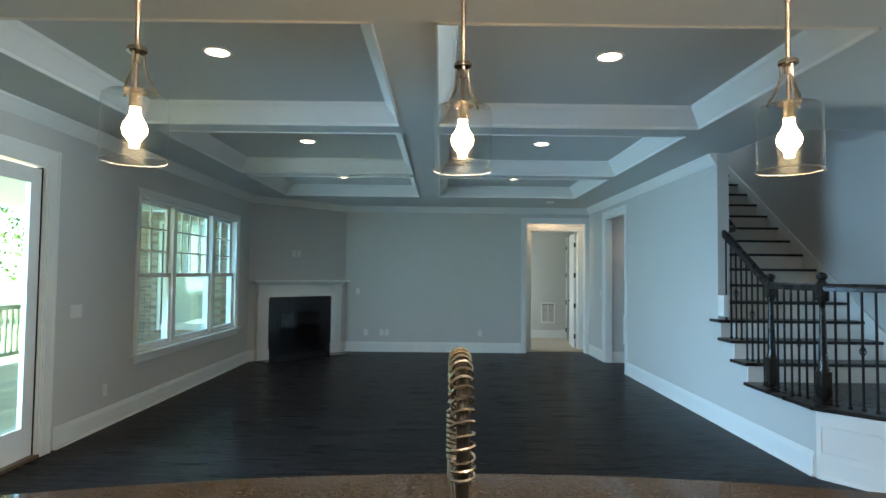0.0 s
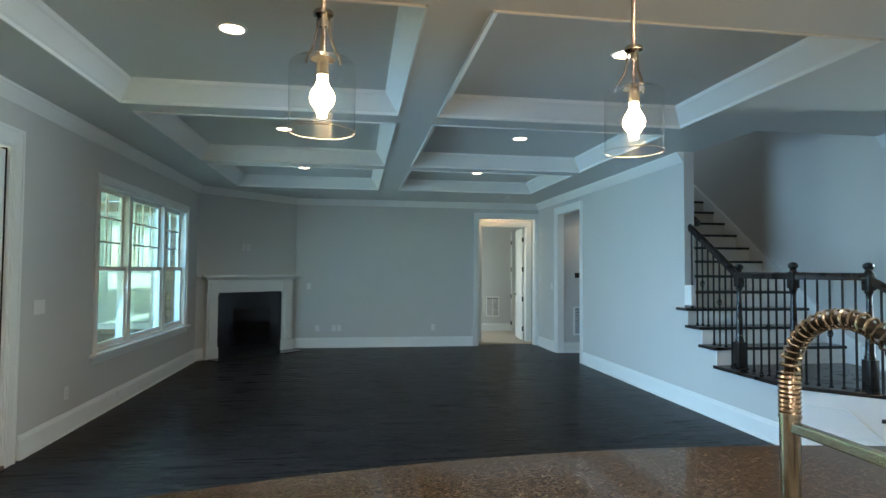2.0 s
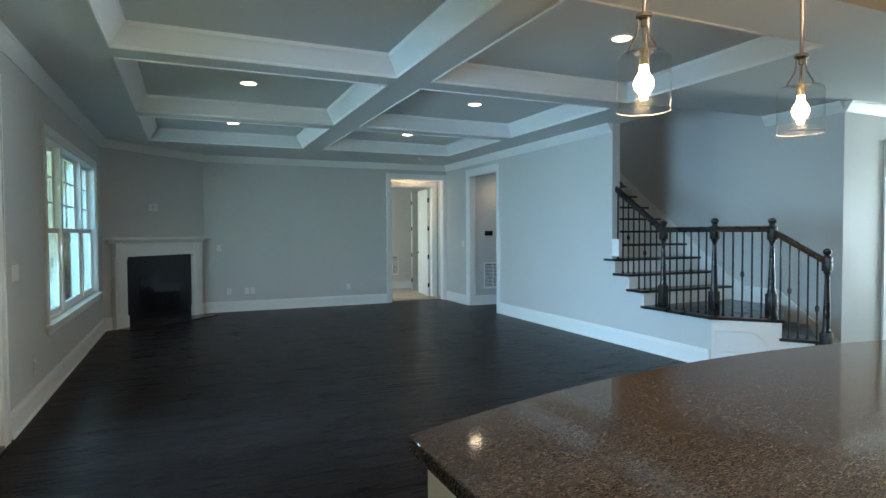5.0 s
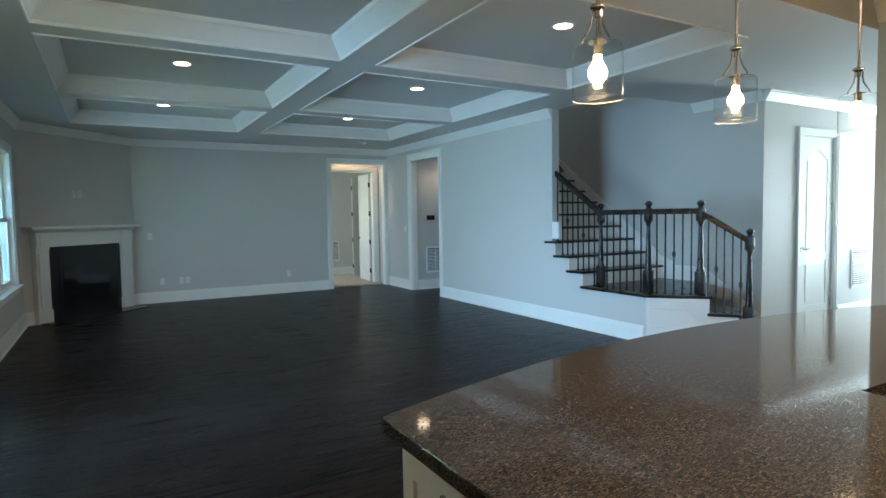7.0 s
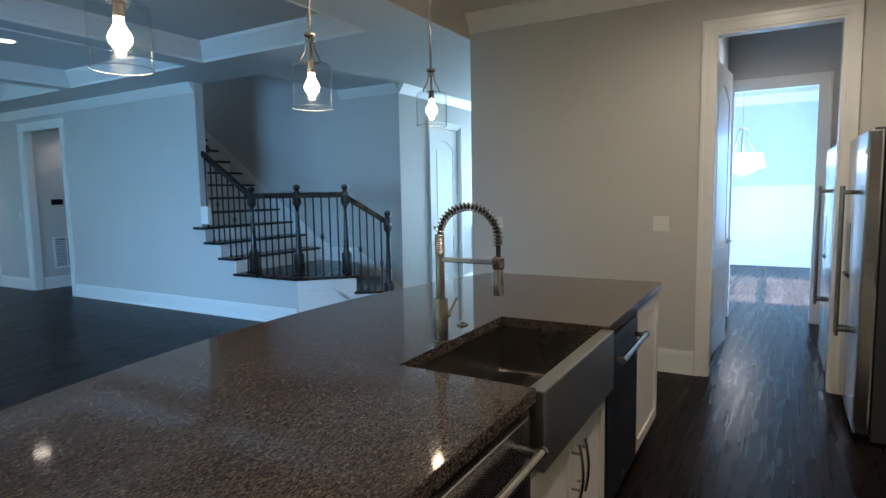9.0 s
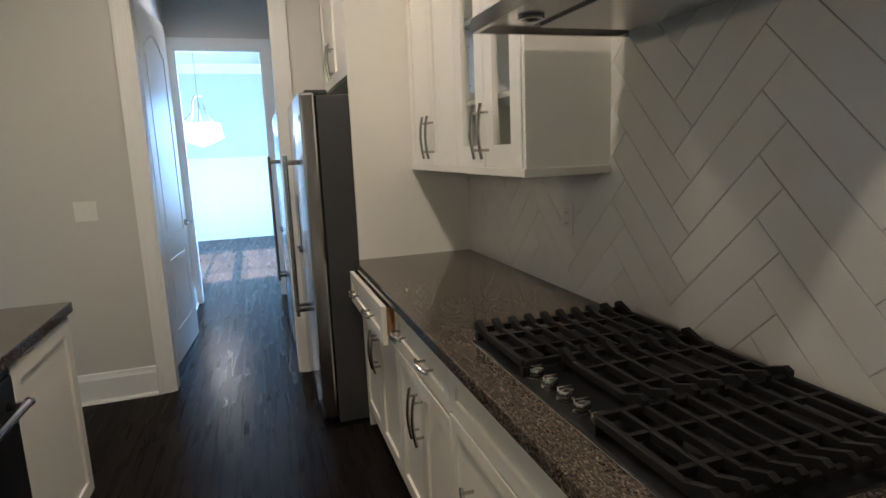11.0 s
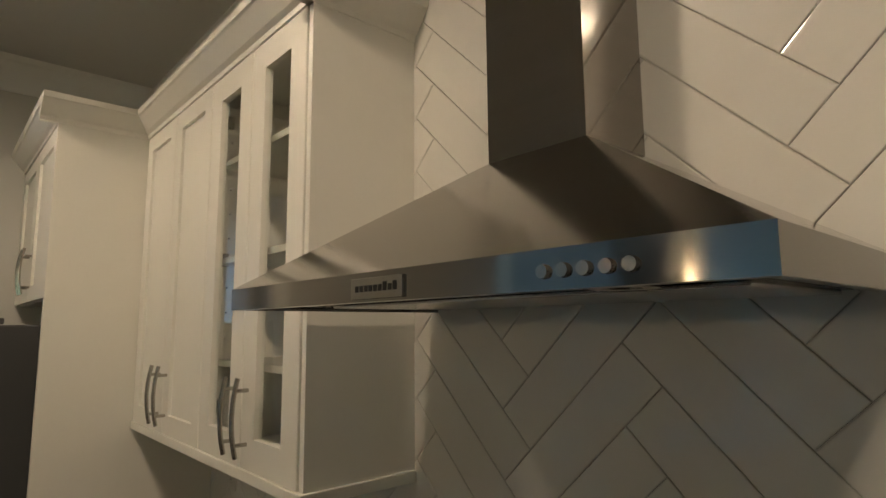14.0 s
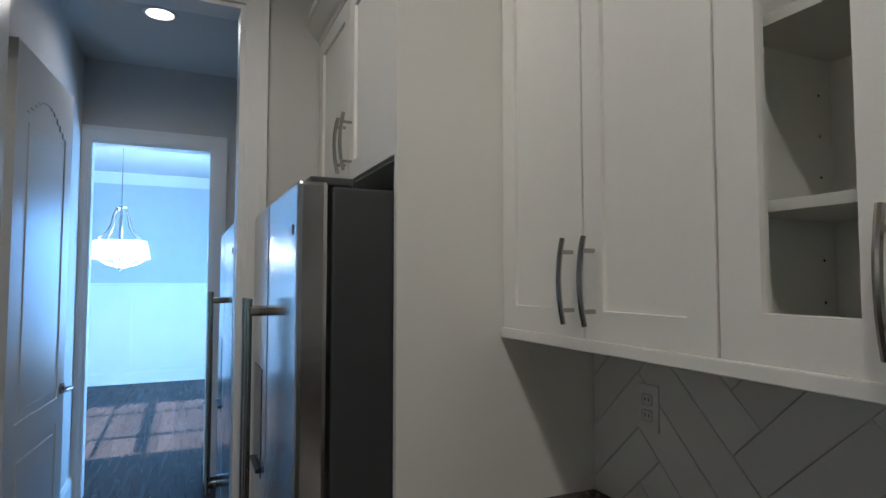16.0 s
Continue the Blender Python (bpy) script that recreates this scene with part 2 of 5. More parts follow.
def prism(bm, poly, z0, z1, bevel=0.0):
    """A flat shape of given outline (counter-clockwise), from z0 to z1."""
    lo = [bm.verts.new((x, y, z0)) for x, y in poly]
    hi = [bm.verts.new((x, y, z1)) for x, y in poly]
    n = len(poly)
    top = bm.faces.new(hi)
    bm.faces.new(lo[::-1])
    for i in range(n):
        bm.faces.new((lo[i], lo[(i + 1) % n], hi[(i + 1) % n], hi[i]))
    if bevel:
        bmesh.ops.bevel(bm, geom=list(top.edges), offset=bevel, segments=2, affect="EDGES", profile=0.6)
    return bm


def sweep(bm, profile, p, q, out):
    """A moulding from p to q: profile points are (distance along out, height)."""
    p, q, out = Vector(p), Vector(q), Vector(out).normalized()
    ends = [[bm.verts.new(e + out * a + Vector((0, 0, h))) for a, h in profile] for e in (p, q)]
    n = len(profile)
    for i in range(n):
        bm.faces.new((ends[0][i], ends[0][(i + 1) % n], ends[1][(i + 1) % n], ends[1][i]))
    bm.faces.new(ends[0][::-1])
    bm.faces.new(ends[1])
    return bm


def part(name, bm, mat_, parent=None, label="", smooth=False):
    """Links a bmesh as one mesh object, under a thing or a part."""
    bmesh.ops.recalc_face_normals(bm, faces=bm.faces)
    me = bpy.data.meshes.new(name)
    bm.to_mesh(me)
    bm.free()
    me.materials.append(mat_)
    if smooth:
        for f in me.polygons:
            f.use_smooth = True
        me.set_sharp_from_angle(angle=radians(40))
    ob = new(name, me)
    ob.parent = parent
    if label:
        ob["label"] = label
    return ob


def thing(name, label, category, at=(0, 0, 0), group="", rz=0):
    ob = tagged(new(name), label, category, group)
    ob.matrix_basis = pose(*at, 0, 0, rz)
    return ob


def setting(name, bm, mat_, label="", category="", smooth=False):
    return tagged(part(name, bm, mat_, None, label, smooth), label, category, "", "structure")


def B():
    return bmesh.new()


def wall_boxes(bm, axis, face, back, a0, a1, z0, z1, holes=()):
    """A wall along x or y with openings (from, to, bottom, top) through it."""
    def put(u0, u1, w0, w1):
        if u1 - u0 > 1e-4 and w1 - w0 > 1e-4:
            if axis == "x":
                box(bm, u0, min(face, back), w0, u1, max(face, back), w1)
            else:
                box(bm, min(face, back), u0, w0, max(face, back), u1, w1)
    u = a0
    for h0, h1, b0, t0 in sorted(holes):
        put(u, h0, z0, z1)
        put(h0, h1, z0, b0)
        put(h0, h1, t0, z1)
        u = h1
    put(u, a1, z0, z1)
    return bm


# ---- structure ----
LX, FY, RX, PX, KY = -3.27, 11.49, 2.91, 3.03, -1.18
ZC, ZT, ZK = 2.83, 3.00, 3.04
D1, D2, D3, D4 = (1.67, 2.85), (9.26, 10.38), (-0.275, 0.527), (-0.265, 0.55)

b = B()
box(b, -3.6, -1.4, -0.2, 3.2, 11.7, -0.012)
box(b, 3.2, -2.6, -0.2, 11.2, 11.7, -0.012)
setting("floor", b, material("dark_subfloor", (0.012, 0.009, 0.008), 0.5), "dark stained hardwood plank floor with a satin sheen", "floor")
setting("carpet_floor", box(B(), 0.2, 11.78, -0.012, 6, 16, 0.006), CARPET, "beige carpet of the bedroom past the doorway", "carpet")

WIN = (6.47, 9.50, 0.63, 2.36)
FD = (3.2, 4.98, 0.0, 2.40)
setting("wall_west", wall_boxes(B(), "y", LX, LX - 0.16, -1.34, 10.10, 0, 3.2, [WIN, FD]), WALL, "light grey painted wall with window and patio door", "wall")
b = B()
prism(b, [(LX, 10.07), (LX - 0.16, 10.10), (LX - 0.16, 11.65), (-1.85, 11.65), (-1.85, 11.49)][::-1], 0, 3.2)
setting("wall_chimney_breast", b, WALL, "grey diagonal corner wall above the fireplace", "wall")
setting("wall_north", wall_boxes(B(), "x", FY, FY + 0.14, -1.85, RX + 0.14, 0, 3.2, [(D1[0], D1[1], 0, 2.545)]), WALL, "light grey painted end wall with a cased doorway", "wall")
setting("wall_east", wall_boxes(B(), "y", RX, RX + 0.12, 6.23, FY, 0, 3.2, [(D2[0], D2[1], 0, 2.53)]), WALL, "light grey wall beside the staircase with an opening", "wall")
setting("wall_pantry", wall_boxes(B(), "y", PX, PX + 0.12, KY, 2.55, 0, 3.2, [(D3[0], D3[1], 0, 2.597)]), WALL, "warm grey kitchen wall with a tall doorway", "wall")
setting("wall_south", box(B(), LX - 0.16, KY - 0.15, 0, PX + 0.12, KY, 3.2), WALL, "kitchen wall behind the range", "wall")
# upper part of the stairwell and the foyer
setting("wall_stair", wall_boxes(B(), "y", 4.40, 4.52, 4.27, 11.49, 0, 5.6), WALL, "grey wall along the staircase", "wall")
setting("wall_stair_upper", box(B(), RX, 5.2, ZT + 0.16, RX + 0.12, 11.49, 5.6), WALL)
setting("wall_stair_head", box(B(), RX, 5.08, ZT + 0.16, 4.52, 5.2, 5.6), WALL)
setting("wall_stair_end", box(B(), RX, 11.49, 0, 4.52, 11.6, 5.6), WALL)
setting("ceiling_stairwell", box(B(), RX - 0.1, 5.0, 5.6, 4.6, 11.7, 5.7), CEIL)
FDR = (5.17, 5.965)
setting("wall_foyer", wall_boxes(B(), "x", 4.27, 4.40, 4.52, 11.0, 0, 3.2, [(FDR[0], FDR[1], 0, 2.385)]), WALL, "pale wall of the entrance hall", "wall")
setting("wall_foyer_back", wall_boxes(B(), "x", 2.43, 2.55, 3.15, 11.0, 0, 3.2), WALL)
setting("wall_entrance", wall_boxes(B(), "y", 11.0, 11.14, 2.43, 4.4, 0, 3.2, [(2.7, 4.1, 0.2, 2.7)]), WALL)
setting("foyer_closet_back", box(B(), 4.9, 5.2, 0, 6.5, 5.3, 3.2), WALL)
# passage past the kitchen doorway and the dining room
setting("wall_passage_north", box(B(), 3.15, 0.60, 0, 5.42, 0.72, 3.3), WALL)
setting("wall_passage_south", box(B(), 3.15, -1.3, 0, 5.42, -1.18, 3.3), WALL)
setting("wall_passage_end", wall_boxes(B(), "y", 5.42, 5.54, -1.49, 2.43, 0, 3.3, [(D4[0], D4[1], 0, 2.515)]), WALL, "grey wall with a cased opening to the dining room", "wall")
setting("ceiling_passage", box(B(), 3.15, -1.3, 3.10, 5.42, 0.72, 3.2), CEIL, "passage ceiling", "ceiling")
setting("wall_dining_east", wall_boxes(B(), "y", 10.4, 10.52, -1.49, 2.43, 0, 3.3, []), material("pale_blue_grey_paint", (0.50, 0.54, 0.56), 0.5, vary=0.03), "pale dining room wall above white wainscot", "wall")
setting("wall_dining_south", wall_boxes(B(), "x", -1.35, -1.49, 5.54, 10.4, 0, 3.3, [(6.42, 8.80, 0.63, 2.36)]), WALL)
setting("wall_dining_north", wall_boxes(B(), "x", 2.29, 2.43, 5.54, 10.4, 0, 3.3, []), WALL)
setting("ceiling_dining", box(B(), 5.54, -1.35, 3.1, 10.4, 2.29, 3.2), CEIL, "dining room ceiling", "ceiling")
# bedroom past the north doorway
setting("wall_bedroom_back", box(B(), 0.5, 14.2, 0, 6, 14.3, 3.2), WALL, "grey bedroom wall with an air return grille", "wall")
setting("wall_bedroom_side", box(B(), 3.6, 12.0, 0, 3.7, 14.2, 3.2), WALL)
setting("wall_bedroom_west", wall_boxes(B(), "y", 0.5, 0.4, 11.63, 14.3, 0, 3.2, [(12.5, 13.9, 0.7, 2.3)]), WALL)
setting("ceiling_bedroom", box(B(), 0.4, 11.63, 3.05, 6, 14.3, 3.2), CEIL)
setting("wall_vestibule", wall_boxes(B(), "x", 12.1, 12.22, 0.5, 3.6, 0, 3.05, [(1.86, 2.85, 0, 2.43)]), WALL)
b = B()
box(b, D1[1] + 0.13, 11.63, 0, D1[1] + 0.25, 12.1, 3.05)
box(b, D1[0] - 0.14, 11.63, 0, D1[0] - 0.02, 12.1, 3.05)
setting("wall_vestibule_sides", b, WALL)
# room past the east opening
setting("wall_side_hall", box(B(), 4.28, 9.5, 0, 4.38, 11.4, 2.83), WALL)

setting("wall_side_hall_north", box(B(), RX + 0.12, 10.385, 0, 4.28, 10.485, 2.83), WALL)
# Unseen ceiling piece, added to carry the downlight below it.
setting("ceiling_side_hall", box(B(), RX + 0.12, 9.55, 2.62, 4.28, 11.4, 2.72), CEIL)

# ceilings: flat kitchen part, dropped frame and coffers
TX0, TX1, TY0, TY1 = -2.62, 2.27, 3.12, 9.93
BX = (-0.36, -0.03)
BY = [(5.22, 5.50), (7.69, 7.96)]
b = B()
box(b, LX - 0.16, KY - 0.15, ZK, PX + 0.12, 2.55, ZT + 0.16)
box(b, LX - 0.16, 2.55, ZC, 11.14, TY0, ZT + 0.16)
box(b, LX - 0.16, TY0, ZC, TX0, 11.65, ZT + 0.16)
box(b, TX1, TY0, ZC, RX + 0.12, 11.65, ZT + 0.16)
box(b, RX + 0.12, TY0, ZC, 11.14, 5.2, ZT + 0.16)
box(b, TX0, TY1, ZC, TX1, 11.65, ZT + 0.16)
box(b, TX0, TY0, ZT, TX1, TY1, ZT + 0.16)
box(b, BX[0], TY0, ZC, BX[1], TY1, ZT)
for y0, y1 in BY:
    box(b, TX0, y0, ZC, BX[0], y1, ZT)
    box(b, BX[1], y0, ZC, TX1, y1, ZT)
setting("ceiling", b, CEIL, "coffered ceiling with crossing boxed beams and grey panels", "ceiling")

# mouldings: crown inside each coffer, crown at the walls, baseboards
b = B()
CROWN = [(0, 0), (0.012, 0), (0.02, 0.02), (0.075, 0.125), (0.085, 0.135), (0.09, 0.16), (0, 0.16)]
COFFER = [(0.0, -0.012), (0.012, -0.012), (0.014, 0.012), (0.03, 0.03), (0.10, 0.125), (0.115, 0.14), (0.125, 0.17), (0, 0.17)]
xs = [(TX0, BX[0]), (BX[1], TX1)]
ys = [(TY0, BY[0][0]), (BY[0][1], BY[1][0]), (BY[1][1], TY1)]
for x0, x1 in xs:
    for y0, y1 in ys:
        sweep(b, COFFER, (x0, y0, ZC), (x1, y0, ZC), (0, 1, 0))
        sweep(b, COFFER, (x0, y1, ZC), (x1, y1, ZC), (0, -1, 0))
        sweep(b, COFFER, (x0, y0, ZC), (x0, y1, ZC), (1, 0, 0))
        sweep(b, COFFER, (x1, y0, ZC), (x1, y1, ZC), (-1, 0, 0))
setting("trim_coffers", b, TRIM, "white crown mouldings inside the coffers", "trim")
b = B()
low = [(a * 0.9, h * 0.72 + ZC - 0.115) for a, h in CROWN]
for p, q, o in (((LX, 2.5), (LX, 10.07), (1, 0)), ((LX, 10.07), (-1.85, FY), (0.7, -0.7)), ((-1.85, FY), (RX, FY), (0, -1)), ((RX, FY), (RX, 6.23), (-1, 0)),
                ((4.40, 5.2), (4.40, 4.27), (-1, 0)), ((4.40, 4.27), (11.0, 4.27), (0, -1))):
    sweep(b, low, (*p, 0), (*q, 0), (*o, 0))
high = [(a, h + ZK - 0.16) for a, h in CROWN]
for p, q, o in (((PX, KY), (PX, 2.55), (-1, 0)), ((LX, KY), (PX, KY), (0, 1)), ((LX, KY), (LX, 2.55), (1, 0))):
    sweep(b, high, (*p, 0), (*q, 0), (*o, 0))
sweep(b, [(a, h + 2.94) for a, h in CROWN], (10.4, -1.35, 0), (10.4, 2.29, 0), (-1, 0, 0))
setting("trim_crown", b, TRIM, "white crown moulding where walls meet the ceiling", "trim")
b = B()
BASE = [(0, 0), (0.03, 0), (0.03, 0.012), (0.016, 0.022), (0.016, 0.15), (0.011, 0.165), (0.008, 0.185), (0, 0.19)]
for p, q, o in (((LX, -1.1), (LX, FD[0] - 0.19), (1, 0)), ((LX, FD[1] + 0.19), (LX, 10.07), (1, 0)), ((LX, 10.07), (-3.13, 10.21), (0.7, -0.7)), ((-1.95, 11.39), (-1.85, FY), (0.7, -0.7)), ((-1.85, FY), (D1[0] - 0.095, FY), (0, -1)),
                ((RX, 11.46), (RX, D2[1] + 0.115), (-1, 0)), ((RX, D2[0] - 0.02), (RX, 4.70), (-1, 0)), ((PX, D3[1] + 0.09), (PX, 2.55), (-1, 0)), ((PX, 2.552), (PX + 0.12, 2.552), (0, 1)),
                ((2.93, 4.66), (3.62, 3.79), (-0.79, -0.61)), ((4.40, 4.25), (FDR[0] - 0.075, 4.25), (0, -1)), ((FDR[1] + 0.075, 4.25), (11, 4.25), (0, -1)), ((3.15, 0.60), (5.42, 0.60), (0, -1)),
                ((0.5, 14.2), (3.6, 14.2), (0, -1)), ((4.28, 8.3), (4.28, 11.4), (-1, 0)), ((10.4, -1.35), (10.4, 2.29), (-1, 0))):
    sweep(b, BASE, (*p, 0), (*q, 0), (*o, 0))
setting("baseboard", b, TRIM, "tall white baseboard along the walls", "baseboard")


def casing(name, axis, face, out, a0, a1, top, w=0.11, depth=0.0, label="white door casing"):
    """Moulded trim round an opening, with its jamb lining of given depth."""
    b = B()
    prof = [(0, w), (0.02, w - 0.004), (0.02, w - 0.018), (0.013, w - 0.026), (0.013, 0.02), (0.008, 0.006), (0.008, 0.0)]

    def put(u0, u1, z0, z1, d):
        lo, hi = sorted((face, face + out * d))
        if axis == "x":
            box(b, u0, lo, z0, u1, hi, z1)
        else:
            box(b, lo, u0, z0, hi, u1, z1)
    for d, t0, t1 in ((0.024, w - 0.025, w), (0.017, 0.018, w - 0.025), (0.012, 0.0, 0.018)):
        put(a0 - t1, a0 - t0, 0, top + t1, d)
        put(a1 + t0, a1 + t1, 0, top + t1, d)
        put(a0 - t0, a1 + t0, top + t0, top + t1, d)
    if depth:
        put(a0 - 0.001, a0 + 0.018, 0, top, -depth)
        put(a1 - 0.018, a1 + 0.001, 0, top, -depth)
        put(a0 + 0.018, a1 - 0.018, top - 0.018, top + 0.001, -depth)
    return setting(name, b, TRIM, label, "trim")


side_base = B()
sweep(side_base, BASE, (RX + 0.13, 10.384, 0), (4.27, 10.384, 0), (0, -1, 0))
setting("baseboard_side_hall", side_base, TRIM, "white baseboard in the side hall", "baseboard")
casing("trim_door_north", "x", FY, -1, D1[0], D1[1], 2.545, w=0.09, depth=0.14)
casing("trim_opening_east", "y", RX, -1, D2[0] + 0.02, D2[1], 2.53, depth=0.12)
casing("trim_door_kitchen", "y", PX, -1, D3[0], D3[1], 2.597, w=0.085, depth=0.12)
casing("trim_opening_dining", "y", 5.42, -1, D4[0], D4[1], 2.515, w=0.1, depth=0.12)
casing("trim_patio_door", "y", LX, 1, FD[0], FD[1], 2.40, w=0.13, depth=0.16)
casing("trim_vestibule", "x", 12.1, -1, 1.86, 2.85, 2.43, w=0.09, depth=0.12)
casing("trim_closet_door", "x", 4.27, -1, FDR[0], FDR[1], 2.385, w=0.07, depth=0.1)


# ---- staircase ----
RISE, RUN, LAND, FOOT = 0.181, 0.25, 0.543, 5.67
U = Vector((0.613, -0.79, 0))
V = Vector((0.79, 0.613, 0))
stairs = thing("staircase", "white staircase with dark wood treads turning at a landing", "staircase", (3.6, 5.0, 0))
inv = stairs.matrix_basis.inverted()


def rel(ob, parent_m):
    """Keep a part where it was built in the world."""
    ob.matrix_parent_inverse = parent_m
    return ob


def at_line(s, width=True):
    """The two ends of a step's edge, s metres down the lower flight."""
    p = Vector((3.33, 4.19, 0)) + U * s
    q = p + V * ((4.398 - p.x) / V.x)
    return (p.x, p.y), (q.x, q.y)


def offset_nose(poly, z, name):
    b = B()
    prism(b, poly, z - 0.03, z, 0.008)
    return rel(part(name, b, RAILWOOD, stairs), inv)


a0, a1 = at_line(0.03)
offset_nose([(2.87, FOOT), (2.87, 4.66), a0, a1, (4.398, FOOT)], LAND, "landing_top")
for k in (1, 2):
    p0, q0 = at_line(0.28 * k - 0.28 - 0.02)
    p1, q1 = at_line(0.28 * k + 0.03)
    offset_nose([(p0[0] - 0.02, p0[1] - 0.016), (p1[0] - 0.02, p1[1] - 0.016), q1, q0], LAND - RISE * k, "tread")
    p0, q0 = at_line(0.28 * (k - 1) - 0.3)
    p1, q1 = at_line(0.28 * k)
    b = B()
    prism(b, [p0, p1, q1, q0], 0, LAND - RISE * k - 0.03)
    rel(part("riser", b, TRIM, stairs), inv)
b = B()
a0, a1 = at_line(0)
prism(b, [(RX, FOOT), (RX, 4.67), a0, a1, (4.398, FOOT)], 0, LAND - 0.03)
rel(part("landing_base", b, WALL, stairs), inv)
for k in range(1, 15):
    z, y = LAND + RISE * k, FOOT + RUN * (k - 1)
    back = y + RUN if k != 3 else 6.35
    x0 = 2.87 if k <= 3 else RX + 0.125
    b = B()
    prism(b, [(x0, y - 0.03), (4.398, y - 0.03), (4.398, y + RUN), (RX + 0.125, y + RUN), (RX + 0.125, back), (x0, back)] if k == 3 else [(x0, y - 0.03), (4.398, y - 0.03), (4.398, y + RUN), (x0, y + RUN)], z - 0.03, z, 0.007)
    rel(part("tread", b, RAILWOOD, stairs), inv)
    xs_ = RX if y + RUN < 6.23 else RX + 0.125
    rel(part("riser", box(B(), xs_, y - 0.012, z - RISE, 4.398, y, z - 0.03), TRIM, stairs), inv)
    rel(part("stringer_wall", box(B(), xs_, y, 0 if k < 4 else z - 0.5, 4.398, y + RUN, z - 0.03), WALL, stairs), inv)
rel(part("stringer_wall", box(B(), RX, FOOT + 2 * RUN, 0, RX + 0.124, 6.23, LAND + 3 * RISE - 0.03), WALL, stairs), inv)
# skirt board on the wall, low white panels on the open side
b = B()
vs = []
for x in (4.376, 4.399):
    vs.append([b.verts.new(v) for v in ((x, FOOT - 0.2, LAND), (x, FOOT - 0.2, LAND + 0.22), (x, FOOT, LAND + 0.30), (x, 9.2, LAND + 0.30 + (9.2 - FOOT) * RISE / RUN), (x, 9.2, LAND - 0.1 + (9.2 - FOOT) * RISE / RUN), (x, FOOT, LAND - 0.1))])
n = len(vs[0])
for i in range(n):
    b.faces.new((vs[0][i], vs[0][(i + 1) % n], vs[1][(i + 1) % n], vs[1][i]))
b.faces.new(vs[0])
b.faces.new(vs[1][::-1])
rel(part("skirt_board", b, TRIM, stairs), inv)
b = B()
sweep(b, BASE, (4.399, FOOT - 0.2, LAND), (4.399, 5.02, LAND), (-1, 0, 0))
for s0, s1 in ((0.0, 0.62),):
    (x0, y0), (x1, y1) = at_line(s0)[1], at_line(s1)[1]
    vs = [[b.verts.new((x, yy, zz)) for yy, zz in ((y0, LAND - 0.5), (y1, 0.0), (y1, 0.19), (y0, LAND + 0.19))] for x in (4.378, 4.399)]
    for i in range(4):
        b.faces.new((vs[0][i], vs[0][(i + 1) % 4], vs[1][(i + 1) % 4], vs[1][i]))
    b.faces.new(vs[0])
    b.faces.new(vs[1][::-1])
rel(part("stair_baseboard", b, TRIM, stairs), inv)
b = B()
prism(b, [(2.9, 4.665), (3.325, 4.183), (3.33, 4.19), (2.91, 4.67)][::-1], 0, LAND - 0.032)
rel(part("side_board", b, TRIM, stairs), inv)
# panel moulding under the landing's slanted side
b = B()
o = Vector((2.91, 4.67, 0))
d = U
nrm = Vector((-0.79, -0.613, 0))
pts = [(0.03, 0.40), (0.40, 0.40), (0.62, 0.20), (0.03, 0.20)]
for i in range(4):
    (s0, h0), (s1, h1) = pts[i], pts[(i + 1) % 4]
    tube(b, [o + d * s0 + nrm * 0.010 + Vector((0, 0, h0)), o + d * s1 + nrm * 0.010 + Vector((0, 0, h1))], 0.006, 6)
rel(part("panel_moulding", b, TRIM, stairs, "thin white picture-frame moulding"), inv)
b = B()
box(b, RX - 0.006, 6.10, 1.12, RX + 0.05, 6.228, 1.34, 0.004)
rel(part("wall_return", b, TRIM, stairs), inv)

railing = thing("stair_railing", "black stair railing with turned newels and iron balusters", "railing", (3.2, 4.6, LAND))
rinv = railing.matrix_basis.inverted()


def newel(x, y, z0, z1):
    b = B()
    h = z1 - z0
    box(b, x - 0.042, y - 0.042, z0, x + 0.042, y + 0.042, z0 + 0.26, 0.006)
    lathe(b, [(0.040, 0.26), (0.042, 0.275), (0.033, 0.30), (0.033, 0.34), (0.021, h - 0.29), (0.023, h - 0.255), (0.033, h - 0.24), (0.033, h - 0.22)], (x, y, z0), 14)
    box(b, x - 0.036, y - 0.036, z1 - 0.225, x + 0.036, y + 0.036, z1 - 0.085, 0.008)
    lathe(b, [(0.040, -0.09), (0.030, -0.078), (0.025, -0.062), (0.036, -0.048), (0.040, -0.042), (0.040, -0.02), (0.028, -0.008), (0.008, 0.0)], (x, y, z1), 8)
    return rel(part("newel_post", b, RAILWOOD, railing, smooth=True), rinv)


NA, NB, NC, ND = (3.02, 5.46), (3.0, 4.72), (3.31, 4.29), (3.585, 3.91)
newel(*NA, LAND, 1.565)
newel(*NB, LAND, 1.575)
newel(*NC, LAND, 1.57)
newel(*ND, LAND - 2 * RISE, 1.265)


def rail(p, q):
    b = B()
    p, q = Vector(p), Vector(q)
    d = (q - p).normalized()
    side = d.cross(Vector((0, 0, 1))).normalized()
    up = side.cross(d)
    prof = [(-0.03, -0.03), (0.03, -0.03), (0.033, 0.0), (0.026, 0.022), (0.01, 0.032), (-0.01, 0.032), (-0.026, 0.022), (-0.033, 0.0)]
    e = [[b.verts.new(c + side * s + up * t) for s, t in prof] for c in (p, q)]
    for i in range(8):
        b.faces.new((e[0][i], e[0][(i + 1) % 8], e[1][(i + 1) % 8], e[1][i]))
    b.faces.new(e[0])
    b.faces.new(e[1][::-1])
    return rel(part("handrail", b, RAILWOOD, railing, smooth=True), rinv)


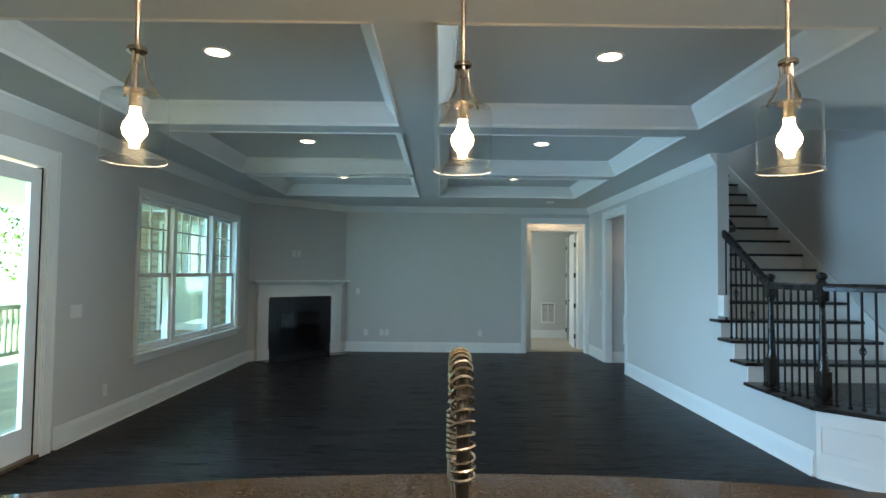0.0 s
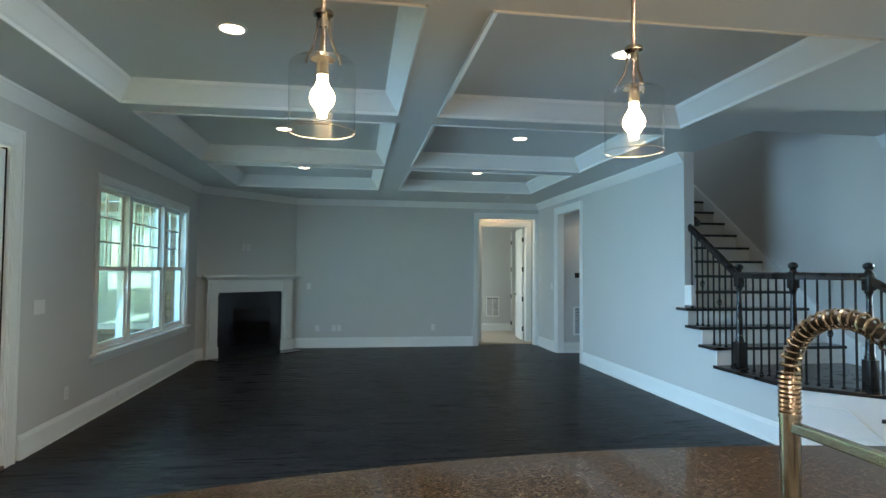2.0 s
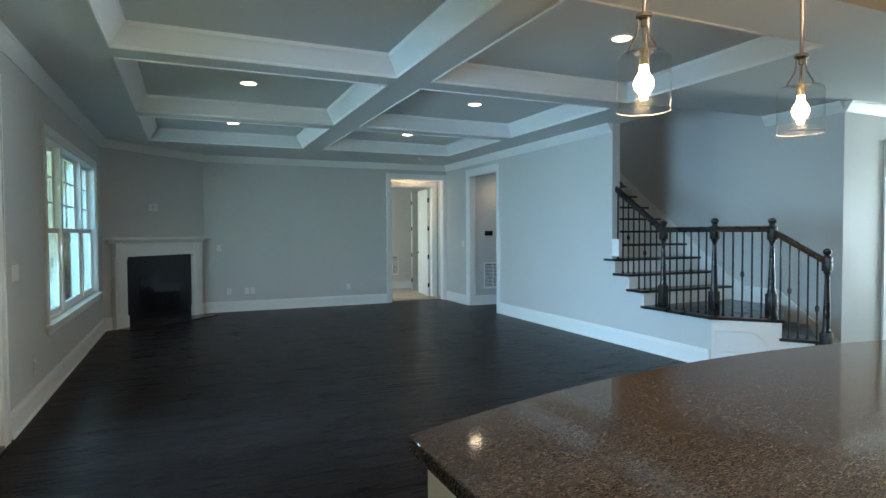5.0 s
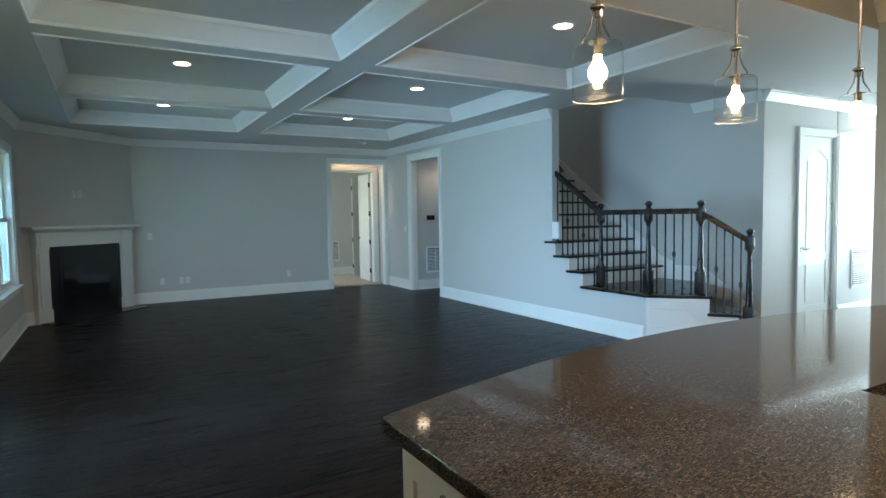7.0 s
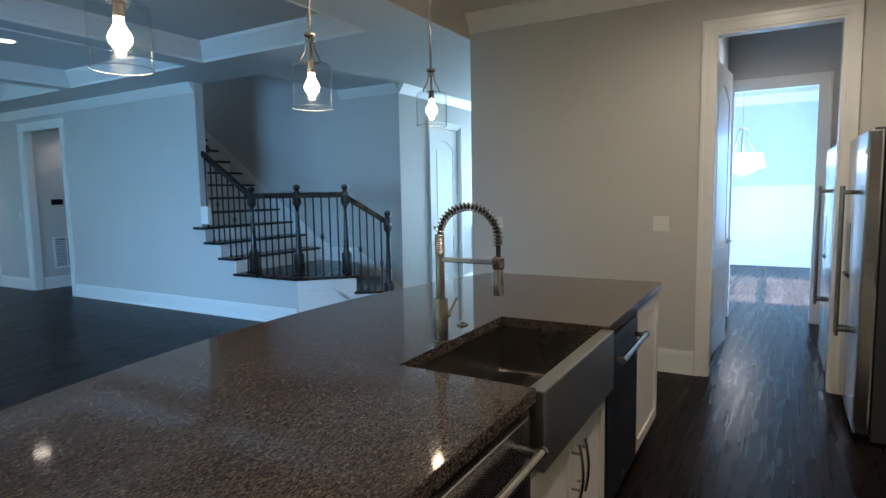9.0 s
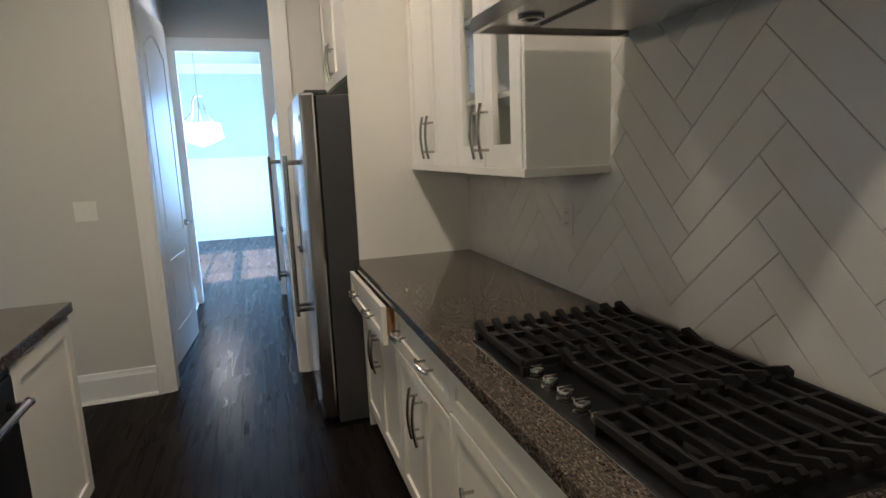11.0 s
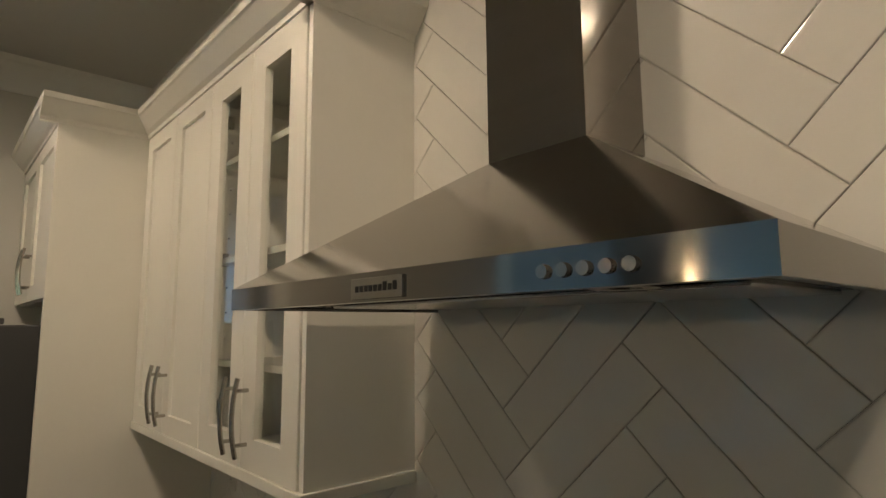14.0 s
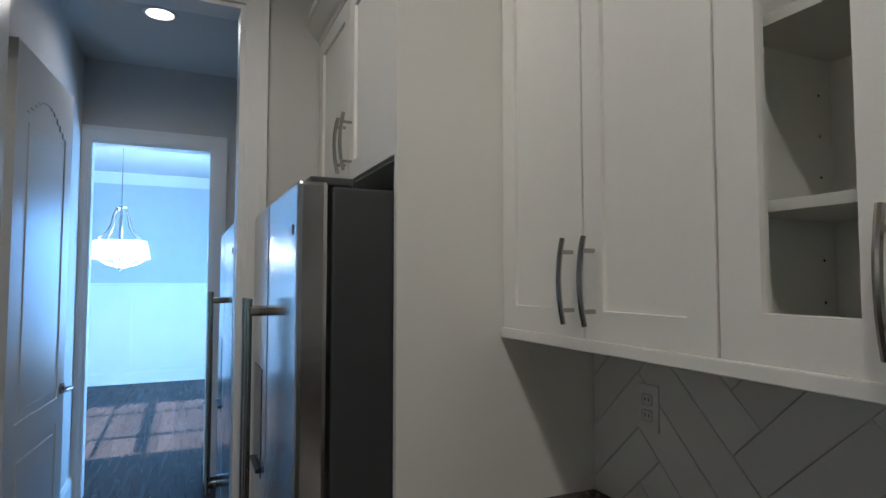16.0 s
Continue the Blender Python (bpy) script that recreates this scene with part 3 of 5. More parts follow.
RZ = 1.455
rail((*NA, RZ), (*NB, RZ))
rail((*NB, RZ), (*NC, RZ))
rail((*NC, RZ - 0.02), (*ND, 1.13))
rail((*NA, 1.45), (2.985, 6.22, 1.975))
b = B()
tube(b, [(2.985, 6.20, 1.961), (2.98, 6.245, 1.995), (2.985, 6.262, 2.01), (3.04, 6.262, 2.02), (3.095, 6.27, 2.03), (3.112, 6.30, 2.05), (3.112, 6.42, 2.13), (3.112, 7.6, 2.92)], 0.031, 10)
rel(part("rail_gooseneck", b, RAILWOOD, railing, "curved rail end turning into the stairwell", True), rinv)


def baluster(x, y, z0, z1, knuckle=False):
    b = B()
    box(b, x - 0.0065, y - 0.0065, z0, x + 0.0065, y + 0.0065, z1)
    box(b, x - 0.012, y - 0.012, z0, x + 0.012, y + 0.012, z0 + 0.02, 0.003)
    if knuckle:
        zm = z0 + (z1 - z0) * 0.5
        for k in range(4):
            a = math.pi / 4 + k * math.pi / 2
            tube(b, [(x + math.cos(a + s * 1.2) * 0.022 * math.sin(math.pi * s), y + math.sin(a + s * 1.2) * 0.022 * math.sin(math.pi * s), zm - 0.04 + 0.08 * s) for s in (0, 0.2, 0.4, 0.6, 0.8, 1)], 0.004, 5)
    return rel(part("baluster", b, IRON, railing, smooth=False), rinv)


for p, q, n in ((NA, NB, 6), (NB, NC, 5)):
    for i in range(n):
        s = (i + 1) / (n + 1)
        baluster(p[0] + (q[0] - p[0]) * s, p[1] + (q[1] - p[1]) * s, LAND, RZ - 0.02, i == n // 2)
for i in range(5):
    s = (i + 1) / 6
    dist = s * 0.48
    z0 = LAND if dist < 0.06 else LAND - RISE if dist < 0.33 else LAND - 2 * RISE
    baluster(NC[0] + (ND[0] - NC[0]) * s, NC[1] + (ND[1] - NC[1]) * s, z0, 1.42 - 0.29 * s - 0.02, i in (1, 4))
for i in range(8):
    y = 5.56 + i * 0.092
    k = int((y - FOOT + 0.03) / RUN + 1) if y > FOOT - 0.03 else 0
    baluster(3.015 - (y - 5.46) * 0.045, y, LAND + RISE * k, 1.45 + (y - 5.46) * 0.69 - 0.02, i in (2, 5))


# ---- cabinets ----
def pull(length, vertical=True, bow=0.012):
    """An arched bar pull on two posts; stands out along -y, its middle at the origin."""
    b = B()
    h = length / 2
    pts = [(0, -0.027 - bow * (1 - (2 * s - 1) ** 2), -h + length * s) for s in (0, 0.15, 0.3, 0.5, 0.7, 0.85, 1)]
    posts = [((0, 0, z), (0, -0.029 - bow * 0.4, z)) for z in (-h * 0.68, h * 0.68)]
    if not vertical:
        pts = [(z, y, 0) for _, y, z in pts]
        posts = [((p[2], p[1], 0), (q[2], q[1], 0)) for p, q in posts]
    tube(b, pts, 0.0062, 8)
    for p, q in posts:
        rod(b, p, q, 0.005, None, 8)
    return b


def shaker(name, parent, x0, x1, z0, z1, y, stile=0.058, mat_=None, pane=False, label=""):
    """A framed door or drawer front that faces -y, its face at y, in one piece."""
    b = B()
    t, c = 0.02, 0.0016

    def ring(inset, depth):
        return [b.verts.new(v) for v in ((x0 + inset, y + depth, z0 + inset), (x1 - inset, y + depth, z0 + inset), (x1 - inset, y + depth, z1 - inset), (x0 + inset, y + depth, z1 - inset))]
    rings = [ring(0, t), ring(0, c), ring(c, 0), ring(stile, 0), ring(stile + 0.001, 0.010)]
    if pane:
        rings += [ring(stile + 0.001, t), rings[0]]
    for p, q in zip(rings, rings[1:]):
        for i in range(4):
            b.faces.new((p[i], p[(i + 1) % 4], q[(i + 1) % 4], q[i]))
    if not pane:
        b.faces.new(rings[-1])
        b.faces.new(rings[0][::-1])
    ob = part(name, b, mat_ or CAB, parent, label)
    if pane:
        g = part("pane", box(B(), x0 + stile - 0.003, y + 0.011, z0 + stile - 0.003, x1 - stile + 0.003, y + 0.014, z1 - stile + 0.003), GLASS, ob, "clear glass pane")
        g.visible_shadow = False
    return ob


def handle(parent, x, y, z, length, vertical=True):
    ob = part("handle", pull(length, vertical), NICKEL, parent, "brushed nickel bar pull", True)
    ob.location = (x, y, z)
    return ob


GAP = 0.0025


def base_unit(label, at, rz, w, depth=0.58, drawers=(), doors=2, z_door=0.69, handles=True, plain_top=False, group="base cabinets"):
    """A base cabinet, front along -y in its own frame, from x = 0 to w."""
    cab = thing("base_cabinet", label, "cabinet", at, group, rz)
    b = B()
    box(b, 0.002, 0, 0.10, w - 0.002, depth, 0.873)
    part("body", b, CAB, cab)
    b = B()
    box(b, 0.002, 0.05, 0, w - 0.002, depth, 0.10)
    part("toe_kick", b, CAB, cab)
    if doors:
        dw = w / doors
        for i in range(doors):
            d = shaker("door", cab, i * dw + GAP, (i + 1) * dw - GAP, 0.115, z_door, -0.02)
            if handles:
                hx = (i + 1) * dw - 0.032 if i % 2 == 0 and doors > 1 else i * dw + 0.032
                handle(d, hx, -0.02, z_door - 0.14, 0.19)
    for x0, x1, z0, z1, hs in drawers:
        d = shaker("drawer_front", cab, x0 + GAP, x1 - GAP, z0, z1, -0.02, 0.045)
        for hx in hs:
            handle(d, hx, -0.02, (z0 + z1) / 2, 0.13, False)
    return cab


# run under the range: fronts face +y, so the units are turned round
FRONT = -0.575
c = base_unit("white base cabinet with an open top drawer", (2.066, FRONT, 0), 180, 0.766, drawers=(), doors=2)
opened = part("drawer", box(box(box(box(B(), 0.02, -0.05, 0.735, 0.032, 0.3, 0.845), 0.734, -0.05, 0.735, 0.746, 0.3, 0.845), 0.032, 0.29, 0.735, 0.734, 0.3, 0.845), 0.032, -0.05, 0.735, 0.734, 0.29, 0.742), DRAWERWOOD, c, "open drawer box of orange birch")
f = shaker("drawer_front", opened, GAP, 0.766 - GAP, 0.705, 0.862, -0.07, 0.045)
handle(f, 0.19, -0.07, 0.785, 0.13, False)
handle(f, 0.56, -0.07, 0.785, 0.13, False)
base_unit("white base cabinet with wide drawer above two doors", (1.298, FRONT, 0), 180, 0.666, drawers=[(0, 0.666, 0.705, 0.862, (0.13, 0.47))], doors=2)
base_unit("white drawer cabinet below the cooktop", (0.630, FRONT, 0), 180, 0.881, drawers=[(0, 0.881, 0.72, 0.862, ()), (0, 0.881, 0.42, 0.712, (0.22, 0.66)), (0, 0.881, 0.115, 0.412, (0.22, 0.66))], doors=0)
base_unit("white base cabinet beside the cooktop", (-0.253, FRONT, 0), 180, 0.9, drawers=[(0, 0.9, 0.705, 0.862, (0.22, 0.68))], doors=2)
base_unit("white base cabinet beside the cooktop", (-1.155, FRONT, 0), 180, 0.9, drawers=[(0, 0.9, 0.705, 0.862, (0.22, 0.68))], doors=2)

top = thing("range_countertop", "polished brown granite countertop along the tiled wall", "countertop", (0, -0.85, 0.875))
ob = part("slab", box(B(), -2.06, KY + 0.01, 0.875, 2.068, -0.53, 0.915, 0.004), GRANITE, top)
rel(ob, top.matrix_basis.inverted())


def upper_unit(label, x_left, w, z0, z1, y_front, depth, panes=False, group="wall cabinets"):
    """A wall cabinet whose front faces +y; x_left is its end at larger x."""
    cab = thing("wall_cabinet", label, "cabinet", (x_left, y_front, 0), group, 180)
    b = B()
    t = 0.016
    box(b, 0, 0.021, z0, t, depth, z1)
    box(b, w - t, 0.021, z0, w, depth, z1)
    box(b, t, 0.021, z0, w - t, depth, z0 + t)
    box(b, t, 0.021, z1 - t, w - t, depth, z1)
    box(b, t, depth - 0.024, z0 + t, w - t, depth - 0.014, z1 - t)
    part("body", b, CAB, cab)
    if panes:
        for z in (1.622, 1.918, 2.215):
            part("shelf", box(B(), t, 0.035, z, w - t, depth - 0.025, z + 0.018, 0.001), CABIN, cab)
        b = B()
        for z in [z0 + 0.09 + 0.075 * i for i in range(13)]:
            for x in (t, w - t):
                for y in (0.06, depth - 0.06):
                    rod(b, (x - 0.001, y, z), (x + 0.001, y, z), 0.0028, None, 6)
        tagged(part("peg_holes", b, BLACK, cab), kind="stuff")
        for z in (z0 + 0.12, (z0 + z1) / 2, z1 - 0.12):
            for x in (t + 0.003, w - t - 0.003):
                part("hinge", box(B(), x - 0.006, 0.024, z - 0.02, x + 0.006, 0.06, z + 0.02, 0.002), NICKEL, cab)
    for i in range(2):
        d = shaker("door", cab, i * w / 2 + GAP, (i + 1) * w / 2 - GAP, z0 + 0.003, z1 - 0.003, 0.0, 0.076 if panes else 0.062, None, panes)
        handle(d, w / 2 + (-0.037 if i == 0 else 0.037), 0, z0 + 0.128, 0.19)
    return cab


CZ0, CZ1 = 1.386, 2.482
upper_unit("white shaker wall cabinet with two solid doors", 2.066, 0.694, CZ0, CZ1, -0.868, 0.31)
glazed = upper_unit("white wall cabinet with two glass doors and empty shelves", 1.372, 0.596, CZ0, CZ1, -0.868, 0.31, True)
b = B()
box(b, 0.756, KY + 0.002, CZ0, 0.7745, -0.872, CZ1, 0.001)
rel(part("end_panel", b, CAB, glazed), glazed.matrix_basis.inverted())
tagged(part("light_rail", box(B(), 0.747, KY + 0.012, 1.362, 2.066, -0.862, 1.389, 0.003), CAB), "white light rail under the wall cabinets", "moulding")
upper_unit("white two-door cabinet above the refrigerator", 3.02, 0.925, 1.84, CZ1, -0.565, 0.60)
tagged(part("tall_panel", box(B(), 2.07, KY + 0.002, 0, 2.092, -0.562, CZ1, 0.001), CAB), "tall white panel beside the refrigerator", "panel")
b = B()
CABCROWN = [(-0.02, -0.002), (0.004, -0.002), (0.006, 0.012), (0.018, 0.022), (0.052, 0.066), (0.058, 0.07), (0.062, 0.09), (-0.02, 0.09)]
for p, q, o in (((3.03, -0.565), (2.068, -0.565), (0, 1)), ((2.07, -0.505), (2.07, -0.868), (-1, 0)), ((2.07, -0.868), (0.756, -0.868), (0, 1)), ((0.756, -0.808), (0.756, KY), (-1, 0))):
    sweep(b, CABCROWN, (*p, CZ1), (*q, CZ1), (*o, 0))
setting("trim_cabinets", b, CAB, "white crown moulding on top of the cabinets", "trim")


# ---- refrigerators ----
def refrigerator(label, x0, front=-0.32):
    fr = thing("refrigerator", label, "refrigerator", (x0, front, 0.0), "refrigerators", 180)
    w, h = 0.905, 1.76
    part("body", box(B(), 0, 0.085, 0.03, w, 0.82, h - 0.012, 0.006), FRIDGESIDE, fr, "matt dark grey case")
    part("foot_grille", box(B(), 0.01, 0.06, 0.0, w - 0.01, 0.8, 0.03), BLACK, fr)
    for x in (0.05, w - 0.05):
        part("hinge_cover", box(B(), x - 0.045, 0.03, h - 0.010, x + 0.045, 0.14, h + 0.012, 0.005), FRIDGESIDE, fr)
    seam = 0.40
    for i, (a, c_) in enumerate(((0.0, seam - 0.003), (seam + 0.003, w))):
        d = part("door", box(B(), a, 0.0, 0.06, c_, 0.075, h, 0.012), STEEL, fr, "brushed stainless steel door")
        part("gasket", box(B(), a + 0.01, 0.074, 0.07, c_ - 0.01, 0.087, h - 0.015), BLACK, d)
        hx = seam - 0.045 if i == 0 else seam + 0.045
        b = B()
        rod(b, (hx, -0.062, 0.52), (hx, -0.062, 1.46), 0.011, None, 14)
        for z in (0.56, 1.42):
            box(b, hx - 0.011, -0.06, z - 0.014, hx + 0.011, 0.002, z + 0.014, 0.004)
        part("handle", b, NICKEL, d, "long steel bar handle", True)
        if i == 0:
            b = B()
            box(b, 0.09, -0.0025, 0.86, 0.29, 0.004, 1.22, 0.004)
            part("dispenser", b, BLACK, d, "black ice and water dispenser")
            part("dispenser_tray", box(B(), 0.10, -0.016, 0.875, 0.28, 0.0, 0.89, 0.003), DARKSTEEL, d)
        else:
            part("badge", box(B(), w - 0.12, -0.003, 1.63, w - 0.055, 0.001, 1.655, 0.001), NICKEL, d)
    return fr


refrigerator("tall stainless side-by-side refrigerator in a white surround", 3.005)
refrigerator("stainless side-by-side refrigerator in the passage", 4.10, -0.26)


# ---- range hood and cooktop ----
hood = thing("range_hood", "stainless steel chimney range hood on the tiled wall", "range hood", (0.219, -0.93, 1.763))
hi = hood.matrix_basis.inverted()
HX0, HX1, HY0, HZ0, HZ1 = -0.241, 0.678, -0.676, 1.763, 1.801
WALLY = KY + 0.012
b = B()
box(b, HX0, HY0 - 0.0, HZ0, HX1, HY0 - 0.016, HZ1, 0.0)
box(b, HX0, WALLY, HZ0, HX0 + 0.014, HY0 - 0.016, HZ1)
box(b, HX1 - 0.014, WALLY, HZ0, HX1, HY0 - 0.016, HZ1)
rel(part("rim", b, HOODSTEEL, hood, "brushed steel rim"), hi)
b = B()
lo = [(HX0, WALLY), (HX0, HY0), (HX1, HY0), (HX1, WALLY)]
up = [(0.116, WALLY), (0.116, -0.993), (0.323, -0.993), (0.323, WALLY)]
lv = [b.verts.new((x, y, HZ1)) for x, y in lo]
uv = [b.verts.new((x, y, 2.02)) for x, y in up]
for i in range(4):
    b.faces.new((lv[i], lv[(i + 1) % 4], uv[(i + 1) % 4], uv[i]))
rel(part("canopy", b, HOODSTEEL, hood, "sloped pyramid canopy"), hi)
rel(part("chimney", box(B(), 0.116, WALLY, 2.015, 0.323, -0.993, ZK), HOODSTEEL, hood, "square steel chimney"), hi)
b = B()
box(b, HX0 + 0.014, WALLY, HZ0 + 0.012, HX1 - 0.014, HY0 - 0.016, HZ0 + 0.016)
rel(part("underside", b, STEEL, hood), hi)
b = B()
box(b, HX0 + 0.08, WALLY + 0.03, HZ0 + 0.004, HX1 - 0.08, HY0 - 0.165, HZ0 + 0.0115, 0.003)
rel(part("grease_filter", b, STEEL, hood, "flat brushed steel filter panel"), hi)
b = B()
box(b, HX0 + 0.07, WALLY + 0.02, HZ0 + 0.0105, HX1 - 0.07, HY0 - 0.155, HZ0 + 0.0125)
rel(part("filter_gap", b, BLACK, hood), hi)
for x in (-0.067, 0.514):
    b = B()
    lathe(b, [(0.034, HZ0 + 0.009), (0.034, HZ0 + 0.004), (0.024, HZ0 + 0.004), (0.022, HZ0 + 0.009)], (x, HY0 - 0.098, 0), 20)
    rel(part("hood_lamp", b, NICKEL, hood), hi)
for i in range(5):
    x = -0.045 - 0.022 * i
    b = rod(B(), (x, HY0, 1.780), (x, HY0 + 0.0045, 1.780), 0.0070, 0.0064, 16)
    rel(part("button", b, NICKEL, hood, "round steel push button", True), hi)
badge = rel(part("badge", box(B(), 0.162, HY0, 1.7665, 0.271, HY0 + 0.004, 1.7935, 0.001), NICKEL, hood, "raised steel badge plate"), hi)
b = B()
for k in range(9):
    box(b, 0.172 + 0.0101 * k, HY0 + 0.0038, 1.7755, 0.179 + 0.0101 * k, HY0 + 0.0046, 1.7835 + (0.003 if k in (0, 2, 9) else 0))
part("badge_mark", b, BLACK, badge, "row of dark raised bars")

cook = thing("gas_cooktop", "stainless gas cooktop with black iron grates", "cooktop", (0.22, -0.86, 0.915))
ci = cook.matrix_basis.inverted()
CX0, CX1, CY0, CY1 = -0.283, 0.620, -1.125, -0.627
rel(part("rim", box(B(), CX0 - 0.004, CY0 - 0.004, 0.9152, CX1 + 0.004, CY1 + 0.004, 0.9185, 0.001), NICKEL, cook, "bright steel rim"), ci)
rel(part("tray", box(B(), CX0, CY0, 0.9155, CX1, CY1, 0.923, 0.003), DARKSTEEL, cook, "thin steel tray"), ci)
for j, (x0, x1) in enumerate(((CX0 + 0.012, CX0 + 0.30), (CX0 + 0.305, CX1 - 0.305), (CX1 - 0.30, CX1 - 0.012))):
    b = B()
    y1 = CY1 - 0.018 if j != 1 else CY1 - 0.12
    z = 0.962
    for x in (x0, x1):
        box(b, x - 0.007, CY0 + 0.02, z - 0.018, x + 0.007, y1, z, 0.003)
    for y in (CY0 + 0.02, y1):
        box(b, x0, y - 0.007, z - 0.018, x1, y + 0.007, z, 0.003)
    rows = 9 if j != 1 else 6
    for i in range(1, rows):
        y = CY0 + 0.02 + (y1 - CY0 - 0.02) * i / rows
        box(b, x0, y - 0.0055, z - 0.016, x1, y + 0.0055, z + 0.002, 0.002)
    for f_ in (0.3, 0.7):
        x = x0 + (x1 - x0) * f_
        box(b, x - 0.006, CY0 + 0.02, z - 0.015, x + 0.006, y1, z - 0.001)
    for e, w in ((x0, 1), (x1, -1)) if j == 1 else ((x0, 1),) if j == 0 else ((x1, -1),):
        for i in range(rows + 1):
            y = CY0 + 0.02 + (y1 - CY0 - 0.02) * i / rows
            vs = [[b.verts.new((e + w * dx, y + dy, z + dz)) for dx, dz in ((-0.014, -0.012), (0.048, -0.012), (0.048, 0.001), (0.0, 0.019), (-0.014, 0.012))] for dy in (-0.0075, 0.0075)]
            for n in range(5):
                b.faces.new((vs[0][n], vs[0][(n + 1) % 5], vs[1][(n + 1) % 5], vs[1][n]))
            b.faces.new(vs[0])
            b.faces.new(vs[1][::-1])
    for x in (x0, x1):
        for y in (CY0 + 0.02, y1):
            box(b, x - 0.009, y - 0.009, 0.923, x + 0.009, y + 0.009, z - 0.015)
    rel(part("grate", b, MATTBLACK, cook, "black cast iron grate"), ci)
for x, y, r in ((0.46, -0.99, 0.045), (0.46, -0.76, 0.035), (0.17, -0.95, 0.06), (-0.13, -0.99, 0.045), (-0.13, -0.76, 0.035)):
    b = lathe(B(), [(r * 1.25, 0.0), (r * 1.2, 0.006), (r, 0.008), (r, 0.018), (r * 0.94, 0.024), (r * 0.4, 0.026)], (x, y, 0.923), 20)
    rel(part("burner", b, MATTBLACK, cook, "round black burner cap", True), ci)
for i in range(5):
    x = 0.302 - 0.066 * i
    b = lathe(B(), [(0.020, 0.0), (0.020, 0.004), (0.012, 0.006), (0.012, 0.010), (0.0185, 0.013), (0.0195, 0.018), (0.017, 0.024), (0.010, 0.027), (0.001, 0.028)], (x, CY1 - 0.04, 0.923), 18)
    box(b, x - 0.003, CY1 - 0.055, 0.947, x + 0.003, CY1 - 0.025, 0.9535, 0.001)
    rel(part("knob", b, NICKEL, cook, "shiny steel control knob", True), ci)


# ---- island ----
SX0, SX1, SY1 = -0.286, 0.525, 1.135
FARY = [(1.77 - 3.345 * i / 32, 2.017 - 0.1054 * (1.57 - 3.345 * i / 32) ** 2) for i in range(33)]
outline = [(-1.575, 0.665), (SX0, 0.665), (SX0, SY1), (SX1, SY1), (SX1, 0.665), (1.77, 0.665)] + FARY
top = thing("island_countertop", "polished brown speckled granite island top with curved edge", "countertop", (0.1, 1.2, 0.875))
rel(part("slab", prism(B(), outline, 0.875, 0.915, 0.004), GRANITE, top), top.matrix_basis.inverted())

IY = 0.695
end = thing("base_cabinet", "white island end cabinet with two shaker doors", "cabinet", (-1.54, 1.625, 0), "island cabinets", -90)
part("body", box(B(), 0, 0.0, 0.10, 0.90, 0.62, 0.873), CAB, end)
part("toe_kick", box(B(), 0.0, 0.05, 0, 0.90, 0.6, 0.10), CAB, end)
for i in range(2):
    d = shaker("door", end, 0.03 + i * 0.42 + GAP, 0.03 + (i + 1) * 0.42 - GAP, 0.115, 0.858, -0.02)
    handle(d, 0.03 + 0.42 + (-0.032 if i == 0 else 0.032) - (0.13 if i == 0 else 0), -0.02, 0.775, 0.15)


def appliance(label, x0, w, glassy=False):
    ap = thing("dishwasher" if not glassy else "drawer_microwave", label, "appliance", (x0, IY, 0))
    part("case", box(B(), 0.003, 0.03, 0.10, w - 0.003, 0.58, 0.868), BLACK, ap)
    part("toe_kick", box(B(), 0.003, 0.07, 0.0, w - 0.003, 0.5, 0.10), BLACK, ap)
    d = part("door", box(B(), 0.004, -0.025, 0.115, w - 0.004, 0.03, 0.845, 0.006), STEEL if glassy else DARKSTEEL, ap, "steel door front")
    if glassy:
        part("window", box(B(), 0.05, -0.028, 0.20, w - 0.05, -0.02, 0.70, 0.002), BLACK, d, "black glass window")
    part("control_strip", box(B(), 0.004, -0.02, 0.848, w - 0.004, 0.03, 0.868, 0.002), BLACK, ap)
    b = B()
    z = 0.765
    rod(b, (0.05, -0.075, z), (w - 0.05, -0.075, z), 0.0125, None, 14)
    for x in (0.07, w - 0.07):
        box(b, x - 0.011, -0.075, z - 0.011, x + 0.011, -0.022, z + 0.011, 0.004)
    for x in (0.05, w - 0.05):
        rod(b, (x - 0.004, -0.075, z), (x + 0.004, -0.075, z), 0.0155, None, 14)
    part("handle", b, NICKEL, d, "steel bar handle", True)
    part("badge", box(B(), w * 0.5 - 0.03, -0.027, 0.155, w * 0.5 + 0.03, -0.024, 0.166), NICKEL, d)
    return ap


base_unit("white island base cabinet", (-0.947, IY, 0), 0, 0.02, doors=0, group="island cabinets")
appliance("built-in steel drawer microwave with black glass in the island", -0.925, 0.62, True)
base_unit("white sink base cabinet with two short doors", (-0.30, IY, 0), 0, 0.83, doors=2, z_door=0.645, group="island cabinets").children[0].scale = (1, 1, 0.74)
appliance("built-in dark steel dishwasher beside the sink", 0.535, 0.60)
base_unit("white island cabinet with one tall door", (1.14, IY, 0), 0, 0.595, drawers=[], doors=1, z_door=0.862, handles=False, group="island cabinets")
tagged(part("island_back_panel", box(B(), -0.92, IY + 0.585, 0.0, 1.735, IY + 0.605, 0.873), CAB), "white panelled back of the island under the overhang", "panel")

